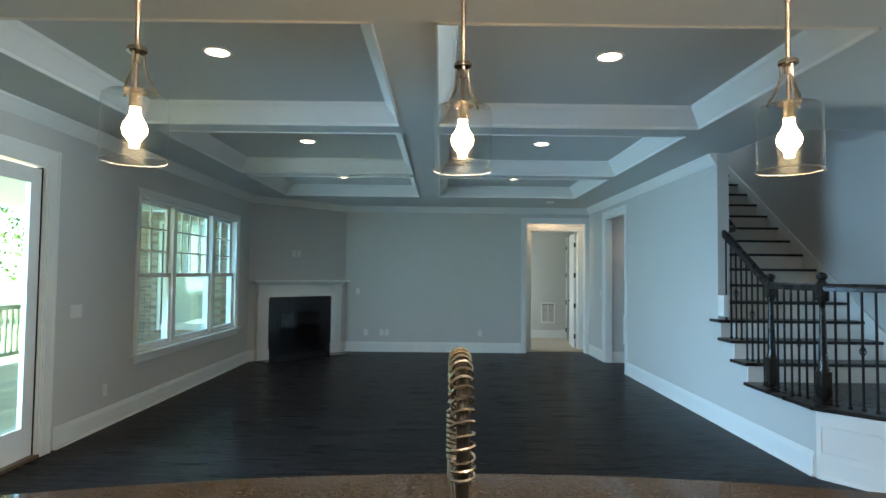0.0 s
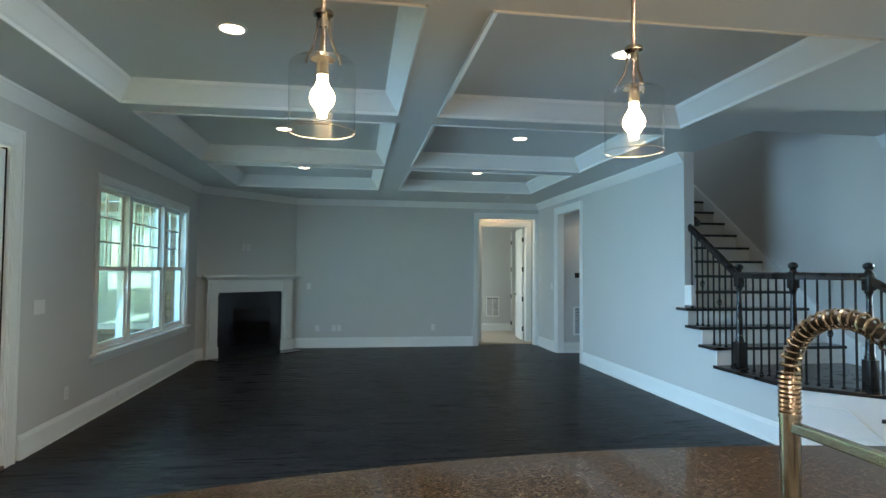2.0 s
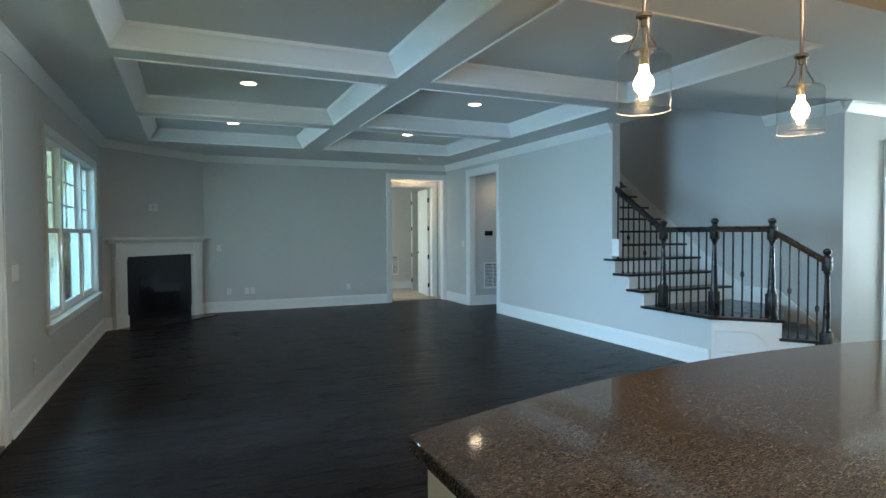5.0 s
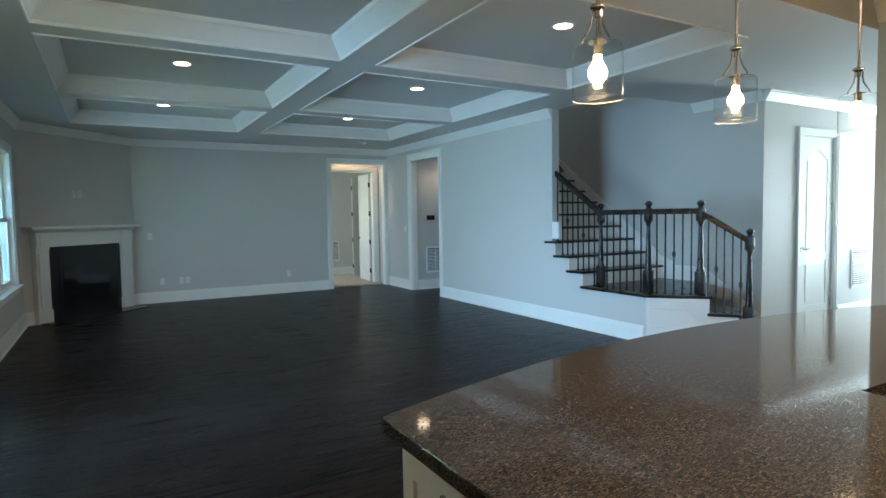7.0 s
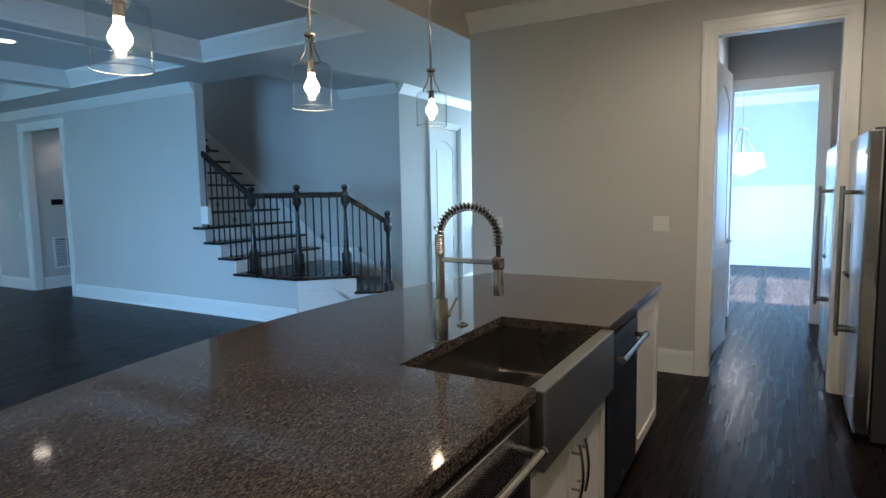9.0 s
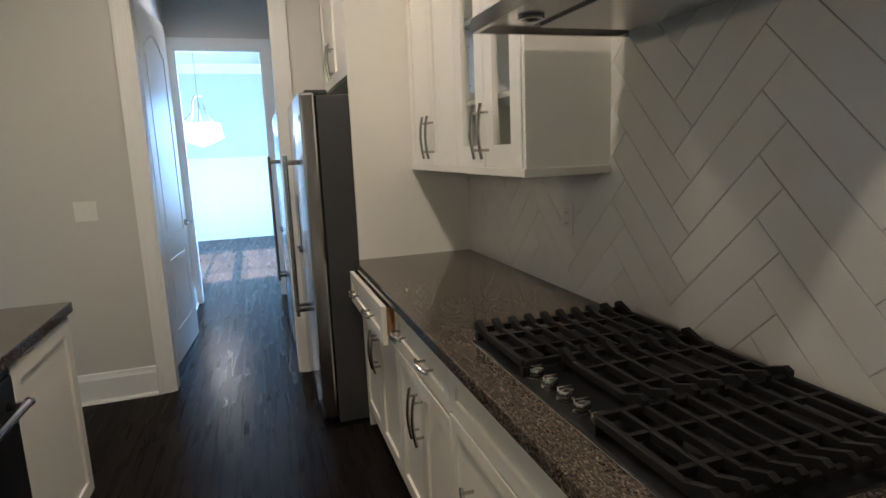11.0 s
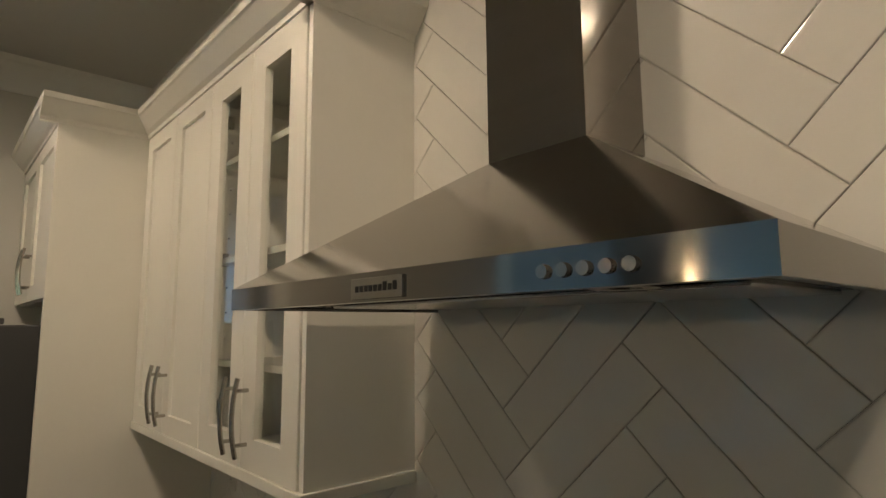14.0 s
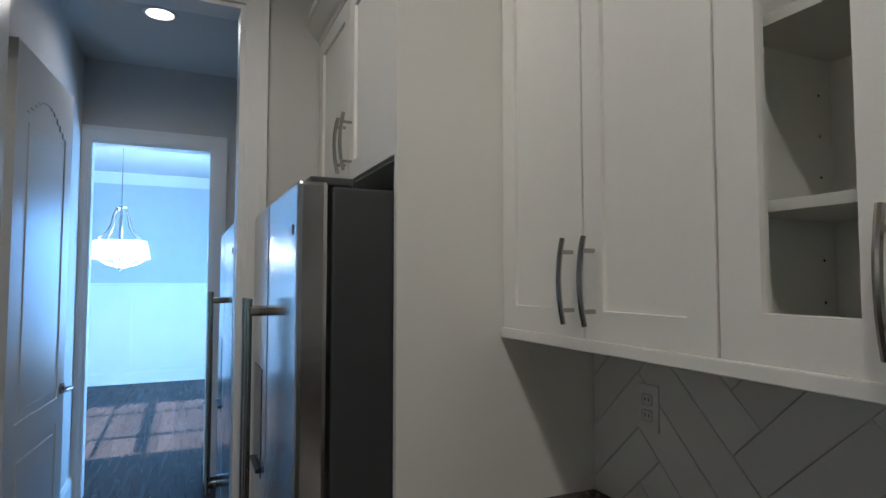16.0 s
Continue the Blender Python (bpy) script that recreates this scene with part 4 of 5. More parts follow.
APRON = stretch(material("dull_brushed_steel", (0.46, 0.45, 0.43), 0.3, metal=1.0, vary=0.08, scale=3, fine=120, bump=0.03), 0.15, 1, 6)
sink = thing("farmhouse_sink", "stainless apron-front farmhouse sink set in granite", "sink", (0.12, 0.9, 0.66))
si = sink.matrix_basis.inverted()
b = B()
box(b, SX0 + 0.004, 0.640, 0.665, SX1 - 0.004, 0.694, 0.905, 0.006)
rel(part("apron", b, APRON, sink, "brushed steel apron front"), si)
t = 0.012
sx0, sx1, sy0, sy1, sz = SX0 + 0.004, SX1 - 0.004, 0.694, SY1 + 0.004, 0.665
rel(part("bowl", box(B(), sx0 - 0.01, sy0, sz, sx1 + 0.01, sy1 + 0.01, sz + t), SINKSTEEL, sink, "deep single steel bowl"), si)
for x0, y0, x1, y1, z1 in ((sx0 - 0.01, sy0, sx0 + 0.004, sy1 + 0.01, 0.874), (sx1 - 0.004, sy0, sx1 + 0.01, sy1 + 0.01, 0.874), (sx0 + 0.004, sy1 - 0.002, sx1 - 0.004, sy1 + 0.01, 0.874), (sx0 + 0.004, sy0 + 0.0005, sx1 - 0.004, sy0 + 0.006, 0.897)):
    rel(part("bowl_wall", box(B(), x0, y0, sz + t, x1, y1, z1), SINKSTEEL, sink), si)
for x in (sx0 + 0.004, sx1 - 0.004):
    rel(part("bowl_seam", rod(B(), (x, sy0 + 0.006, sz + t), (x, sy1 - 0.002, sz + t), 0.008, None, 8), NICKEL, sink, smooth=True), si)
rel(part("drain", lathe(B(), [(0.045, 0.0), (0.043, 0.004), (0.03, 0.002), (0.005, 0.001)], (0.12, 0.92, sz + t), 20), NICKEL, sink, smooth=True), si)

fau = thing("kitchen_faucet", "tall steel spring-neck kitchen faucet with pull-down spray", "faucet", (0.038, 1.158, 0.915))
part("base", lathe(B(), [(0.03, 0.0), (0.03, 0.004), (0.0265, 0.006), (0.0265, 0.16), (0.024, 0.165)], seg=22), NICKEL, fau, smooth=True)
part("column", lathe(B(), [(0.0165, 0.16), (0.0165, 0.385), (0.014, 0.39)], seg=18), NICKEL, fau, smooth=True)
AR = 0.117


def arch(s):
    """The neck's line: up, over, and down to the spray head."""
    if s < 0.72:
        a = math.pi * s / 0.72
        return Vector((0, -AR + AR * math.cos(a), 0.39 + 0.108 * math.sin(a)))
    k = (s - 0.72) / 0.28
    return Vector((0, -2 * AR, 0.39 - 0.10 * k))


part("hose", tube(B(), [arch(i / 40) for i in range(41)], 0.0085, 10), material("dark_rubber", (0.02, 0.02, 0.022), 0.5), fau, "dark inner hose", True)
b = B()
pts = []
turns, n = 27, 27 * 14
for i in range(n + 1):
    s = 0.80 * i / n
    c0, c1 = arch(s), arch(min(1, s + 0.004))
    d = (c1 - c0).normalized()
    sx = Vector((1, 0, 0))
    up = d.cross(sx)
    a = 2 * math.pi * turns * i / n
    pts.append(c0 + (sx * math.cos(a) + up * math.sin(a)) * 0.0142)
tube(b, pts, 0.0026, 6)
part("spring", b, NICKEL, fau, "coiled steel spring", True)
part("coil_collar", lathe(B(), [(0.0185, 0.0)] + [(0.0185 if k % 2 else 0.0165, 0.004 * k) for k in range(1, 20)], (0, 0, 0.32), 16), NICKEL, fau, smooth=True)
b = B()
box(b, -0.009, -2 * AR - 0.004, 0.296, 0.009, 0.0, 0.314, 0.003)
part("support_arm", b, NICKEL, fau, "flat support arm")
part("arm_ring", lathe(B(), [(0.017, 0.28), (0.021, 0.285), (0.021, 0.32), (0.016, 0.325)], (0, -2 * AR, 0), 18), NICKEL, fau, smooth=True)
part("spray_head", lathe(B(), [(0.012, 0.29), (0.016, 0.28), (0.0175, 0.235), (0.0185, 0.195), (0.017, 0.19), (0.01, 0.19)], (0, -2 * AR, 0), 20), NICKEL, fau, "steel spray head", True)
b = B()
rod(b, (0.02, 0, 0.085), (0.055, 0, 0.09), 0.013, 0.012, 14)
rod(b, (0.05, 0, 0.09), (0.105, -0.01, 0.145), 0.0055, 0.0045, 10)
part("lever", b, NICKEL, fau, "side lever handle", True)
air = thing("air_switch", "small round steel button on the counter", "button", (0.305, 1.212, 0.915))
part("collar", lathe(B(), [(0.024, 0.0), (0.024, 0.004), (0.02, 0.007), (0.012, 0.007)], seg=20), NICKEL, air, smooth=True)
part("plunger", lathe(B(), [(0.011, 0.007), (0.011, 0.012), (0.004, 0.013)], seg=16), NICKEL, air, smooth=True)


# ---- pendants and downlights ----
# Pale opaque colour draws the light caught by glass rim and specks.
GLASSEDGE = material("bright_glass_edge", (0.5, 0.52, 0.52), 0.12, vary=0.02)


def pendant(x, y):
    z0 = 1.819
    p = thing("pendant_lamp", "clear glass cylinder pendant with glowing bulb on nickel rod", "pendant lamp", (x, y, z0), "pendants over the island")
    part("rod", rod(B(), (0, 0, 0.27), (0, 0, ZK - z0 - 0.02), 0.0065, None, 10), NICKEL, p, "thin nickel rod", True)
    part("canopy", lathe(B(), [(0.062, 0.0), (0.06, -0.012), (0.02, -0.025), (0.008, -0.03)], (0, 0, ZK - z0), 24), NICKEL, p, smooth=True)
    part("cap", lathe(B(), [(0.008, 0.302), (0.022, 0.300), (0.0255, 0.295), (0.0255, 0.288), (0.020, 0.284), (0.010, 0.28), (0.010, 0.26)], seg=20), NICKEL, p, smooth=True)
    for k in range(3):
        a = math.radians(30 + 120 * k)
        ln = [(0.017, 0.288), (0.018, 0.255), (0.024, 0.228), (0.036, 0.206), (0.046, 0.192), (0.050, 0.177)]
        part("arm", tube(B(), [(r * math.cos(a), r * math.sin(a), z) for r, z in ln], 0.0036, 8), NICKEL, p, "curved nickel arm", True)
    part("socket", lathe(B(), [(0.0145, 0.186), (0.016, 0.145), (0.014, 0.14)], seg=16), NICKEL, p, smooth=True)
    part("stem", rod(B(), (0, 0, 0.18), (0, 0, 0.28), 0.0055, None, 8), NICKEL, p)
    part("shade_plate", lathe(B(), [(0.030, 0.179), (0.030, 0.183), (0.014, 0.187)], seg=24), NICKEL, p, smooth=True)
    g = part("shade", lathe(B(), [(0.079, 0.0), (0.0805, 0.003), (0.0805, 0.158), (0.078, 0.168), (0.070, 0.175), (0.028, 0.178)], seg=40, open_shell=True), LAMPGLASS, p, "clear seeded glass cylinder", True)
    part("glass_rim", lathe(B(), [(0.0793, -0.0006), (0.0813, 0.0003), (0.0813, 0.0016), (0.0793, 0.0012), (0.0793, -0.0006)], seg=40, open_shell=True), GLASSEDGE, g, "", True)
    # Opaque specks put the glints of the glass into its surface.
    rnd = random.Random(int(x * 100) + 7)
    b = B()
    for k in range(16):
        a, h = rnd.uniform(0, 6.283), rnd.uniform(0.02, 0.15)
        bmesh.ops.create_icosphere(b, subdivisions=1, radius=rnd.uniform(0.0009, 0.0018), matrix=Matrix.Translation((0.0805 * math.cos(a), 0.0805 * math.sin(a), h)))
    tagged(part("air_bubbles", b, GLASSEDGE, g), kind="stuff")
    # Bulb drawn wider with a narrow tail, for its bloom and reflection.
    bulb = part("bulb", lathe(B(), [(0.013, 0.142), (0.0135, 0.124), (0.019, 0.112), (0.0275, 0.098), (0.031, 0.085), (0.0285, 0.071), (0.020, 0.060), (0.013, 0.05), (0.0115, 0.036), (0.001, 0.034)], seg=22), BULB, p, "glowing warm bulb", True)
    bulb.visible_shadow = False
    g.visible_shadow = False
    lamp = new("pendant_light", bpy.data.lights.new("pendant_light", "POINT"))
    lamp.data.energy, lamp.data.color, lamp.data.shadow_soft_size = PEND, (1.0, 0.80, 0.55), 0.03
    lamp.location = (x, y, z0 + 0.083)


for x, y in ((-0.791, 1.683), (0.064, 1.768), (0.934, 1.717)):
    pendant(x, y)


def downlight(x, y, z, power=None, wide=120):
    d = thing("downlight", "round white recessed downlight glowing in the ceiling", "downlight", (x, y, z), "recessed downlights")
    part("trim_ring", lathe(B(), [(0.095, 0.0), (0.093, -0.006), (0.078, -0.009), (0.074, -0.003), (0.074, 0.0)], seg=28), PLASTIC, d, smooth=True)
    part("lens", lathe(B(), [(0.074, -0.006), (0.03, -0.0075), (0.001, -0.0075)], seg=24), CANGLOW, d, "bright lens")
    lamp = new("downlight_lamp", bpy.data.lights.new("downlight_lamp", "SPOT"))
    lamp.data.energy, lamp.data.color, lamp.data.shadow_soft_size = power or CAN, (1.0, 0.89, 0.74), 0.06
    lamp.data.spot_size, lamp.data.spot_blend = radians(wide), 0.6
    lamp.location = (x, y, z - 0.03)


for x in (-1.50, 1.125):
    for y in (4.0, 6.62, 9.0):
        downlight(x, y, ZT)
for x, y in KITCHEN_CANS:
    downlight(x, y, ZK, KCAN, 172)
downlight(4.44, 0.085, 3.10, 1.3, 160)
downlight(2.25, 11.87, 3.05, 0.95, 160)
# Unseen lamp, added to brighten the side hall.
downlight(3.6, 9.97, 2.62, 0.4, 150)


# ---- fireplace ----
fp = thing("fireplace", "white mantel fireplace with black slate surround", "fireplace", (-2.56, 10.78, 0), "", 45)
# in its own frame the wall runs along x and the room lies towards -y
part("surround", box(B(), -0.68, -0.03, 0.0, 0.68, 0.0, 1.09, 0.002), material("black_slate", (0.012, 0.012, 0.013), 0.2, vary=0.3), fp, "black slate facing")
for s in (-1, 1):
    b = B()
    xa, xb = sorted((s * 0.66, s * 0.86))
    box(b, xa, -0.085, 0.0, xb, 0.0, 1.07, 0.003)
    box(b, xa + 0.035, -0.097, 0.24, xb - 0.035, -0.084, 1.0, 0.004)
    box(b, xa - 0.012, -0.10, 0.0, xb + 0.012, 0.0, 0.19, 0.004)
    box(b, xa - 0.008, -0.095, 1.05, xb + 0.008, 0.0, 1.085, 0.004)
    part("pilaster", b, TRIM, fp, "white panelled pilaster")
    b = box(B(), xa, -0.10, 1.085, xb, -0.08, 1.29, 0.003)
    box(b, xa + 0.055, -0.108, 1.12, xb - 0.055, -0.098, 1.26, 0.003)
    part("corner_block", b, TRIM, fp)
b = box(B(), -0.86, -0.085, 1.085, 0.86, 0.0, 1.30, 0.003)
part("frieze", b, TRIM, fp, "white frieze board")
b = B()
sweep(b, [(0, 0), (0.085, 0), (0.10, 0.012), (0.13, 0.04), (0.135, 0.05), (0, 0.05)], (-0.90, 0, 1.295), (0.90, 0, 1.295), (0, -1, 0))
part("bed_moulding", b, TRIM, fp)
part("mantel_shelf", box(B(), -0.985, -0.19, 1.345, 0.985, 0.0, 1.38, 0.006), TRIM, fp, "white mantel shelf")
fb = part("firebox", box(B(), -0.47, -0.036, 0.06, 0.47, -0.03, 0.90, 0.002), BLACK, fp, "black metal firebox front")
part("firebox_glass", box(B(), -0.40, -0.042, 0.17, 0.40, -0.036, 0.80, 0.001), material("black_fire_glass", (0.004, 0.004, 0.005), 0.04, vary=0.1), fb, "dark reflective glass")
b = B()
for i in range(6):
    box(b, -0.44, -0.043, 0.075 + 0.013 * i, 0.44, -0.037, 0.081 + 0.013 * i)
part("louvre", b, BLACK, fb)
part("hearth", box(B(), -0.85, -0.42, 0.0, 0.85, 0.0, 0.012, 0.002), material("black_hearth_slate", (0.014, 0.013, 0.013), 0.22, vary=0.3), fp, "flush black hearth slab")


# ---- wall plates ----
def plate(kind, label, m, w=0.075, h=0.117, gangs=1, rocker=True, mat_=None):
    p = tagged(new(kind), label, "switch" if rocker else "outlet")
    p.matrix_basis = m
    part("cover", box(B(), -w / 2, -0.006, -h / 2, w / 2, 0, h / 2, 0.002), mat_ or PLASTIC, p)
    for g in range(gangs):
        x = (g - (gangs - 1) / 2) * 0.046
        if rocker:
            part("rocker", box(B(), x - 0.016, -0.010, -0.032, x + 0.016, -0.005, 0.032, 0.002), PLASTIC, p)
        else:
            for z in (-0.02, 0.02):
                s = part("socket", box(B(), x - 0.017, -0.008, z - 0.014, x + 0.017, -0.005, z + 0.014, 0.004), mat_ or PLASTIC, p)
                part("slots", box(box(B(), x - 0.007, -0.0085, z - 0.004, x - 0.005, -0.007, z + 0.005), x + 0.005, -0.0085, z - 0.004, x + 0.007, -0.007, z + 0.005), BLACK, s)
    return p


def facing(x, y, z, rz):
    return pose(x, y, z, 0, 0, rz)


plate("light_switch", "white three-gang light switch by the patio door", facing(LX, 5.42, 1.16, 90), 0.165, 0.117, 3)
plate("wall_outlet", "white wall outlet low on the grey wall", facing(LX, 5.91, 0.36, 90), rocker=False)
plate("light_switch", "white single switch beside the fireplace", facing(-1.605, FY, 1.164, 0))
for x in (-1.44, -1.13, -1.03):
    plate("wall_outlet", "white wall outlet above the baseboard", facing(x, FY, 0.37, 0), rocker=False)
plate("wall_outlet", "white wall outlet above the baseboard", facing(0.78, FY, 0.37, 0), rocker=False)
for s in (-0.14, -0.04):
    plate("wall_outlet", "white cable outlet above the mantel", facing(-2.56 + s * 0.707, 10.78 + s * 0.707, 1.86, 45), rocker=False)
plate("light_switch", "white double switch on the kitchen wall", facing(PX, 0.88, 1.185, 90 + 180), 0.12, 0.117, 2)
plate("wall_outlet", "white outlet with switch above the island", facing(PX, 2.30, 1.175, 270), 0.12, 0.117, 2, False)
plate("light_switch", "white switch beside the side opening", facing(RX, 10.66, 1.2, 270))
plate("wall_outlet", "white outlet on the tiled backsplash", facing(1.847, KY + 0.0085, 1.19, 180), rocker=False, mat_=TILE)
plate("wall_outlet", "white outlet on the tiled backsplash under the glazed cabinet", facing(1.02, KY + 0.0105, 1.19, 180), rocker=False, mat_=TILE)
sd = thing("smoke_detector", "small round white smoke detector on the ceiling", "detector", (1.95, 10.45, ZC))
part("housing", lathe(B(), [(0.07, 0.0), (0.07, -0.02), (0.05, -0.035), (0.002, -0.036)], seg=24), PLASTIC, sd, smooth=True)
th = thing("keypad", "small dark wall keypad in the side hall", "keypad", (3.33, 10.385, 1.41))
part("case", box(B(), -0.085, -0.022, -0.045, 0.085, 0, 0.045, 0.004), BLACK, th)
part("screen", box(B(), -0.06, -0.0235, -0.025, 0.03, -0.0215, 0.025), DARKSTEEL, th)


# ---- patio window and door ----
def sash(parent, x, y0, y1, z0, z1, cols, rows, bar=0.045):
    b = B()
    t = 0.035
    box(b, x, y0, z0, x + t, y0 + bar, z1, 0.002)
    box(b, x, y1 - bar, z0, x + t, y1, z1, 0.002)
    box(b, x + 0.0005, y0 + bar, z0, x + t - 0.0005, y1 - bar, z0 + bar)
    box(b, x + 0.0005, y0 + bar, z1 - bar, x + t - 0.0005, y1 - bar, z1)
    s = part("sash", b, TRIM, parent)
    g = part("pane", box(B(), x + 0.015, y0 + bar - 0.004, z0 + bar - 0.004, x + 0.019, y1 - bar + 0.004, z1 - bar + 0.004), PANE, s, "clear window pane")
    g.visible_shadow = False
    for i in range(1, cols):
        y = y0 + bar + (y1 - y0 - 2 * bar) * i / cols
        part("muntin", box(B(), x + 0.006, y - 0.009, z0 + bar, x + 0.028, y + 0.009, z1 - bar), TRIM, s)
    for i in range(1, rows):
        z = z0 + bar + (z1 - z0 - 2 * bar) * i / rows
        part("muntin", box(B(), x + 0.007, y0 + bar, z - 0.009, x + 0.027, y1 - bar, z + 0.009), TRIM, s)


w1 = thing("window_1", "white triple double-hung window with grid upper sashes", "window")
w1["kind"] = "structure"
b = B()
box(b, LX - 0.15, WIN[0], WIN[2], LX - 0.001, WIN[0] + 0.03, WIN[3])
box(b, LX - 0.15, WIN[1] - 0.03, WIN[2], LX - 0.001, WIN[1], WIN[3])
box(b, LX - 0.15, WIN[0] + 0.03, WIN[3] - 0.03, LX - 0.001, WIN[1] - 0.03, WIN[3])
box(b, LX - 0.15, WIN[0] + 0.03, WIN[2], LX - 0.02, WIN[1] - 0.03, WIN[2] + 0.03)
M = [WIN[0] + 0.03, 7.39, 8.60, WIN[1] - 0.03]
for y in M[1:3]:
    box(b, LX - 0.15, y - 0.045, WIN[2] + 0.03, LX - 0.03, y + 0.045, WIN[3] - 0.03)
part("window_frame", b, TRIM, w1)
b = B()
for u0, u1, z0, z1 in ((WIN[0] - 0.07, WIN[0], WIN[2] - 0.0, WIN[3] + 0.07), (WIN[1], WIN[1] + 0.07, WIN[2], WIN[3] + 0.07), (WIN[0], WIN[1], WIN[3], WIN[3] + 0.07)):
    box(b, LX, u0, z0, LX + 0.018, u1, z1, 0.003)
part("window_casing", b, TRIM, w1)
part("window_sill", box(B(), LX - 0.02, WIN[0] - 0.12, WIN[2] - 0.03, LX + 0.055, WIN[1] + 0.12, WIN[2] + 0.002, 0.006), TRIM, w1)
part("window_apron", box(B(), LX, WIN[0] - 0.07, WIN[2] - 0.10, LX + 0.018, WIN[1] + 0.07, WIN[2] - 0.032, 0.004), TRIM, w1)
ZM = 1.475
for i, (y0, y1) in enumerate(((M[0], M[1] - 0.045), (M[1] + 0.045, M[2] - 0.045), (M[2] + 0.045, M[3]))):
    sash(w1, LX - 0.13, y0, y1, ZM - 0.02, WIN[3] - 0.03, 4 if i == 1 else 2, 3)
    sash(w1, LX - 0.09, y0, y1, WIN[2] + 0.03, ZM + 0.025, 1, 1)


def glass_leaf(name, label, y0, y1):
    d = tagged(thing(name, label, "door"), kind="structure")
    x, s = LX - 0.075, 0.115
    b = B()
    box(b, x, y0, 0.03, x + 0.045, y0 + s, 2.36, 0.003)
    box(b, x, y1 - s, 0.03, x + 0.045, y1, 2.36, 0.003)
    box(b, x + 0.0005, y0 + s, 0.03, x + 0.0445, y1 - s, 0.26)
    box(b, x + 0.0005, y0 + s, 2.36 - s, x + 0.0445, y1 - s, 2.36)
    part("frame", b, TRIM, d)
    g = part("pane", box(B(), x + 0.02, y0 + s - 0.005, 0.255, x + 0.025, y1 - s + 0.005, 2.36 - s + 0.005), DOORGLASS, d, "clear glass pane")
    g.visible_shadow = False
    b = B()
    for u0, u1, z0, z1 in ((y0 + s, y0 + s + 0.015, 0.26, 2.245), (y1 - s - 0.015, y1 - s, 0.26, 2.245), (y0 + s + 0.015, y1 - s - 0.015, 0.26, 0.275), (y0 + s + 0.015, y1 - s - 0.015, 2.23, 2.245)):
        box(b, x + 0.03, u0, z0, x + 0.05, u1, z1, 0.002)
    part("glazing_bead", b, TRIM, d)


glass_leaf("door_1", "white full-glass patio door, closed", 4.095, 4.955)
glass_leaf("door_2", "white full-glass patio door, closed", 3.225, 4.085)
for y in (4.957, 3.206):
    tagged(part("weatherstrip", box(B(), LX - 0.078, y, 0.03, LX - 0.022, y + 0.017, 2.375), MATTBLACK), "black rubber weatherstrip beside the patio door", "weatherstrip", "", "structure")
setting("door_sill", box(B(), LX - 0.16, FD[0], 0.0, LX + 0.02, FD[1], 0.028, 0.004), material("bronze_threshold", (0.16, 0.10, 0.06), 0.4, metal=0.4, vary=0.2), "bronze patio door threshold", "trim")


# ---- inner doors ----
def panel_door(name, label, m, w, h, arched=True, lever=1, hinges=True):
    """A moulded panel door, hinged at x = 0, its face towards -y."""
    d = tagged(new(name), label, "door", "", "structure")
    d.matrix_basis = m
    b = B()
    t = 0.035
    box(b, 0.0, 0.006, 0.01, w, t - 0.006, h)
    st = 0.12
    zs = [(0.24, 0.80), (0.92, h - 0.16)]

    def face(y0, y1):
        box(b, 0, y0, 0.01, st, y1, h)
        box(b, w - st, y0, 0.01, w, y1, h)
        for z0, z1 in ((0.01, zs[0][0]), (zs[0][1], zs[1][0]), (zs[1][1], h)):
            box(b, st, y0, z0, w - st, y1, z1)
        if arched:
            n = 12
            for i in range(n):
                u0, u1 = st + (w - 2 * st) * i / n, st + (w - 2 * st) * (i + 1) / n
                drop = 0.11 * (1 - math.sin(math.pi * (i + 0.5) / n) ** 1.3)
                box(b, u0, y0, zs[1][1] - drop - 0.002, u1, y1, zs[1][1])
        for z0, z1 in zs:
            box(b, st + 0.045, y0 + 0.001, z0 + 0.045, w - st - 0.045, y1 - 0.001, z1 - 0.045 - (0.10 if arched and z0 > 0.9 else 0), 0.004)
    face(0.0, 0.008)
    face(t - 0.008, t)
    part("leaf", b, TRIM, d)
    if lever:
        for s, y in ((-1, 0.0), (1, t)):
            b = rod(B(), (w - 0.06, y, 0.96), (w - 0.06, y + s * 0.012, 0.96), 0.027, None, 18)
            rod(b, (w - 0.06, y, 0.96), (w - 0.06, y + s * 0.05, 0.96), 0.009, None, 10)
            rod(b, (w - 0.06, y + s * 0.05, 0.96), (w - 0.17, y + s * 0.05, 0.965), 0.009, 0.006, 10)
            part("door_handle", b, NICKEL, d, "nickel lever handle", True)
    if hinges:
        for z in (0.25, 0.25 + (h - 0.5) / 3, 0.25 + (h - 0.5) * 2 / 3, h - 0.25):
            part("hinge", box(B(), -0.012, 0.0, z - 0.05, 0.012, t, z + 0.05, 0.002), IRON, d)
    return d


panel_door("door_3", "white arched panel door standing open in the passage", pose(3.49, 0.555, 0, 0, 0, -5.0), 0.82, 2.50, hinges=False)
panel_door("door_4", "white arched panel door, closed, in the entrance hall", pose(FDR[1] - 0.022, 4.29, 0, 0, 0, 180) @ Matrix.Scale(-1, 4, (0, 1, 0)), 0.75, 2.36)
panel_door("door_5", "white panel door standing open to the bedroom", pose(2.82, 12.24, 0, 0, 0, 84), 0.80, 2.40, False)
panel_door("door_6", "white door with black hinges standing open in the bedroom", pose(2.93, 13.6, 0, 0, 0, 8), 0.62, 2.40, False, 0)
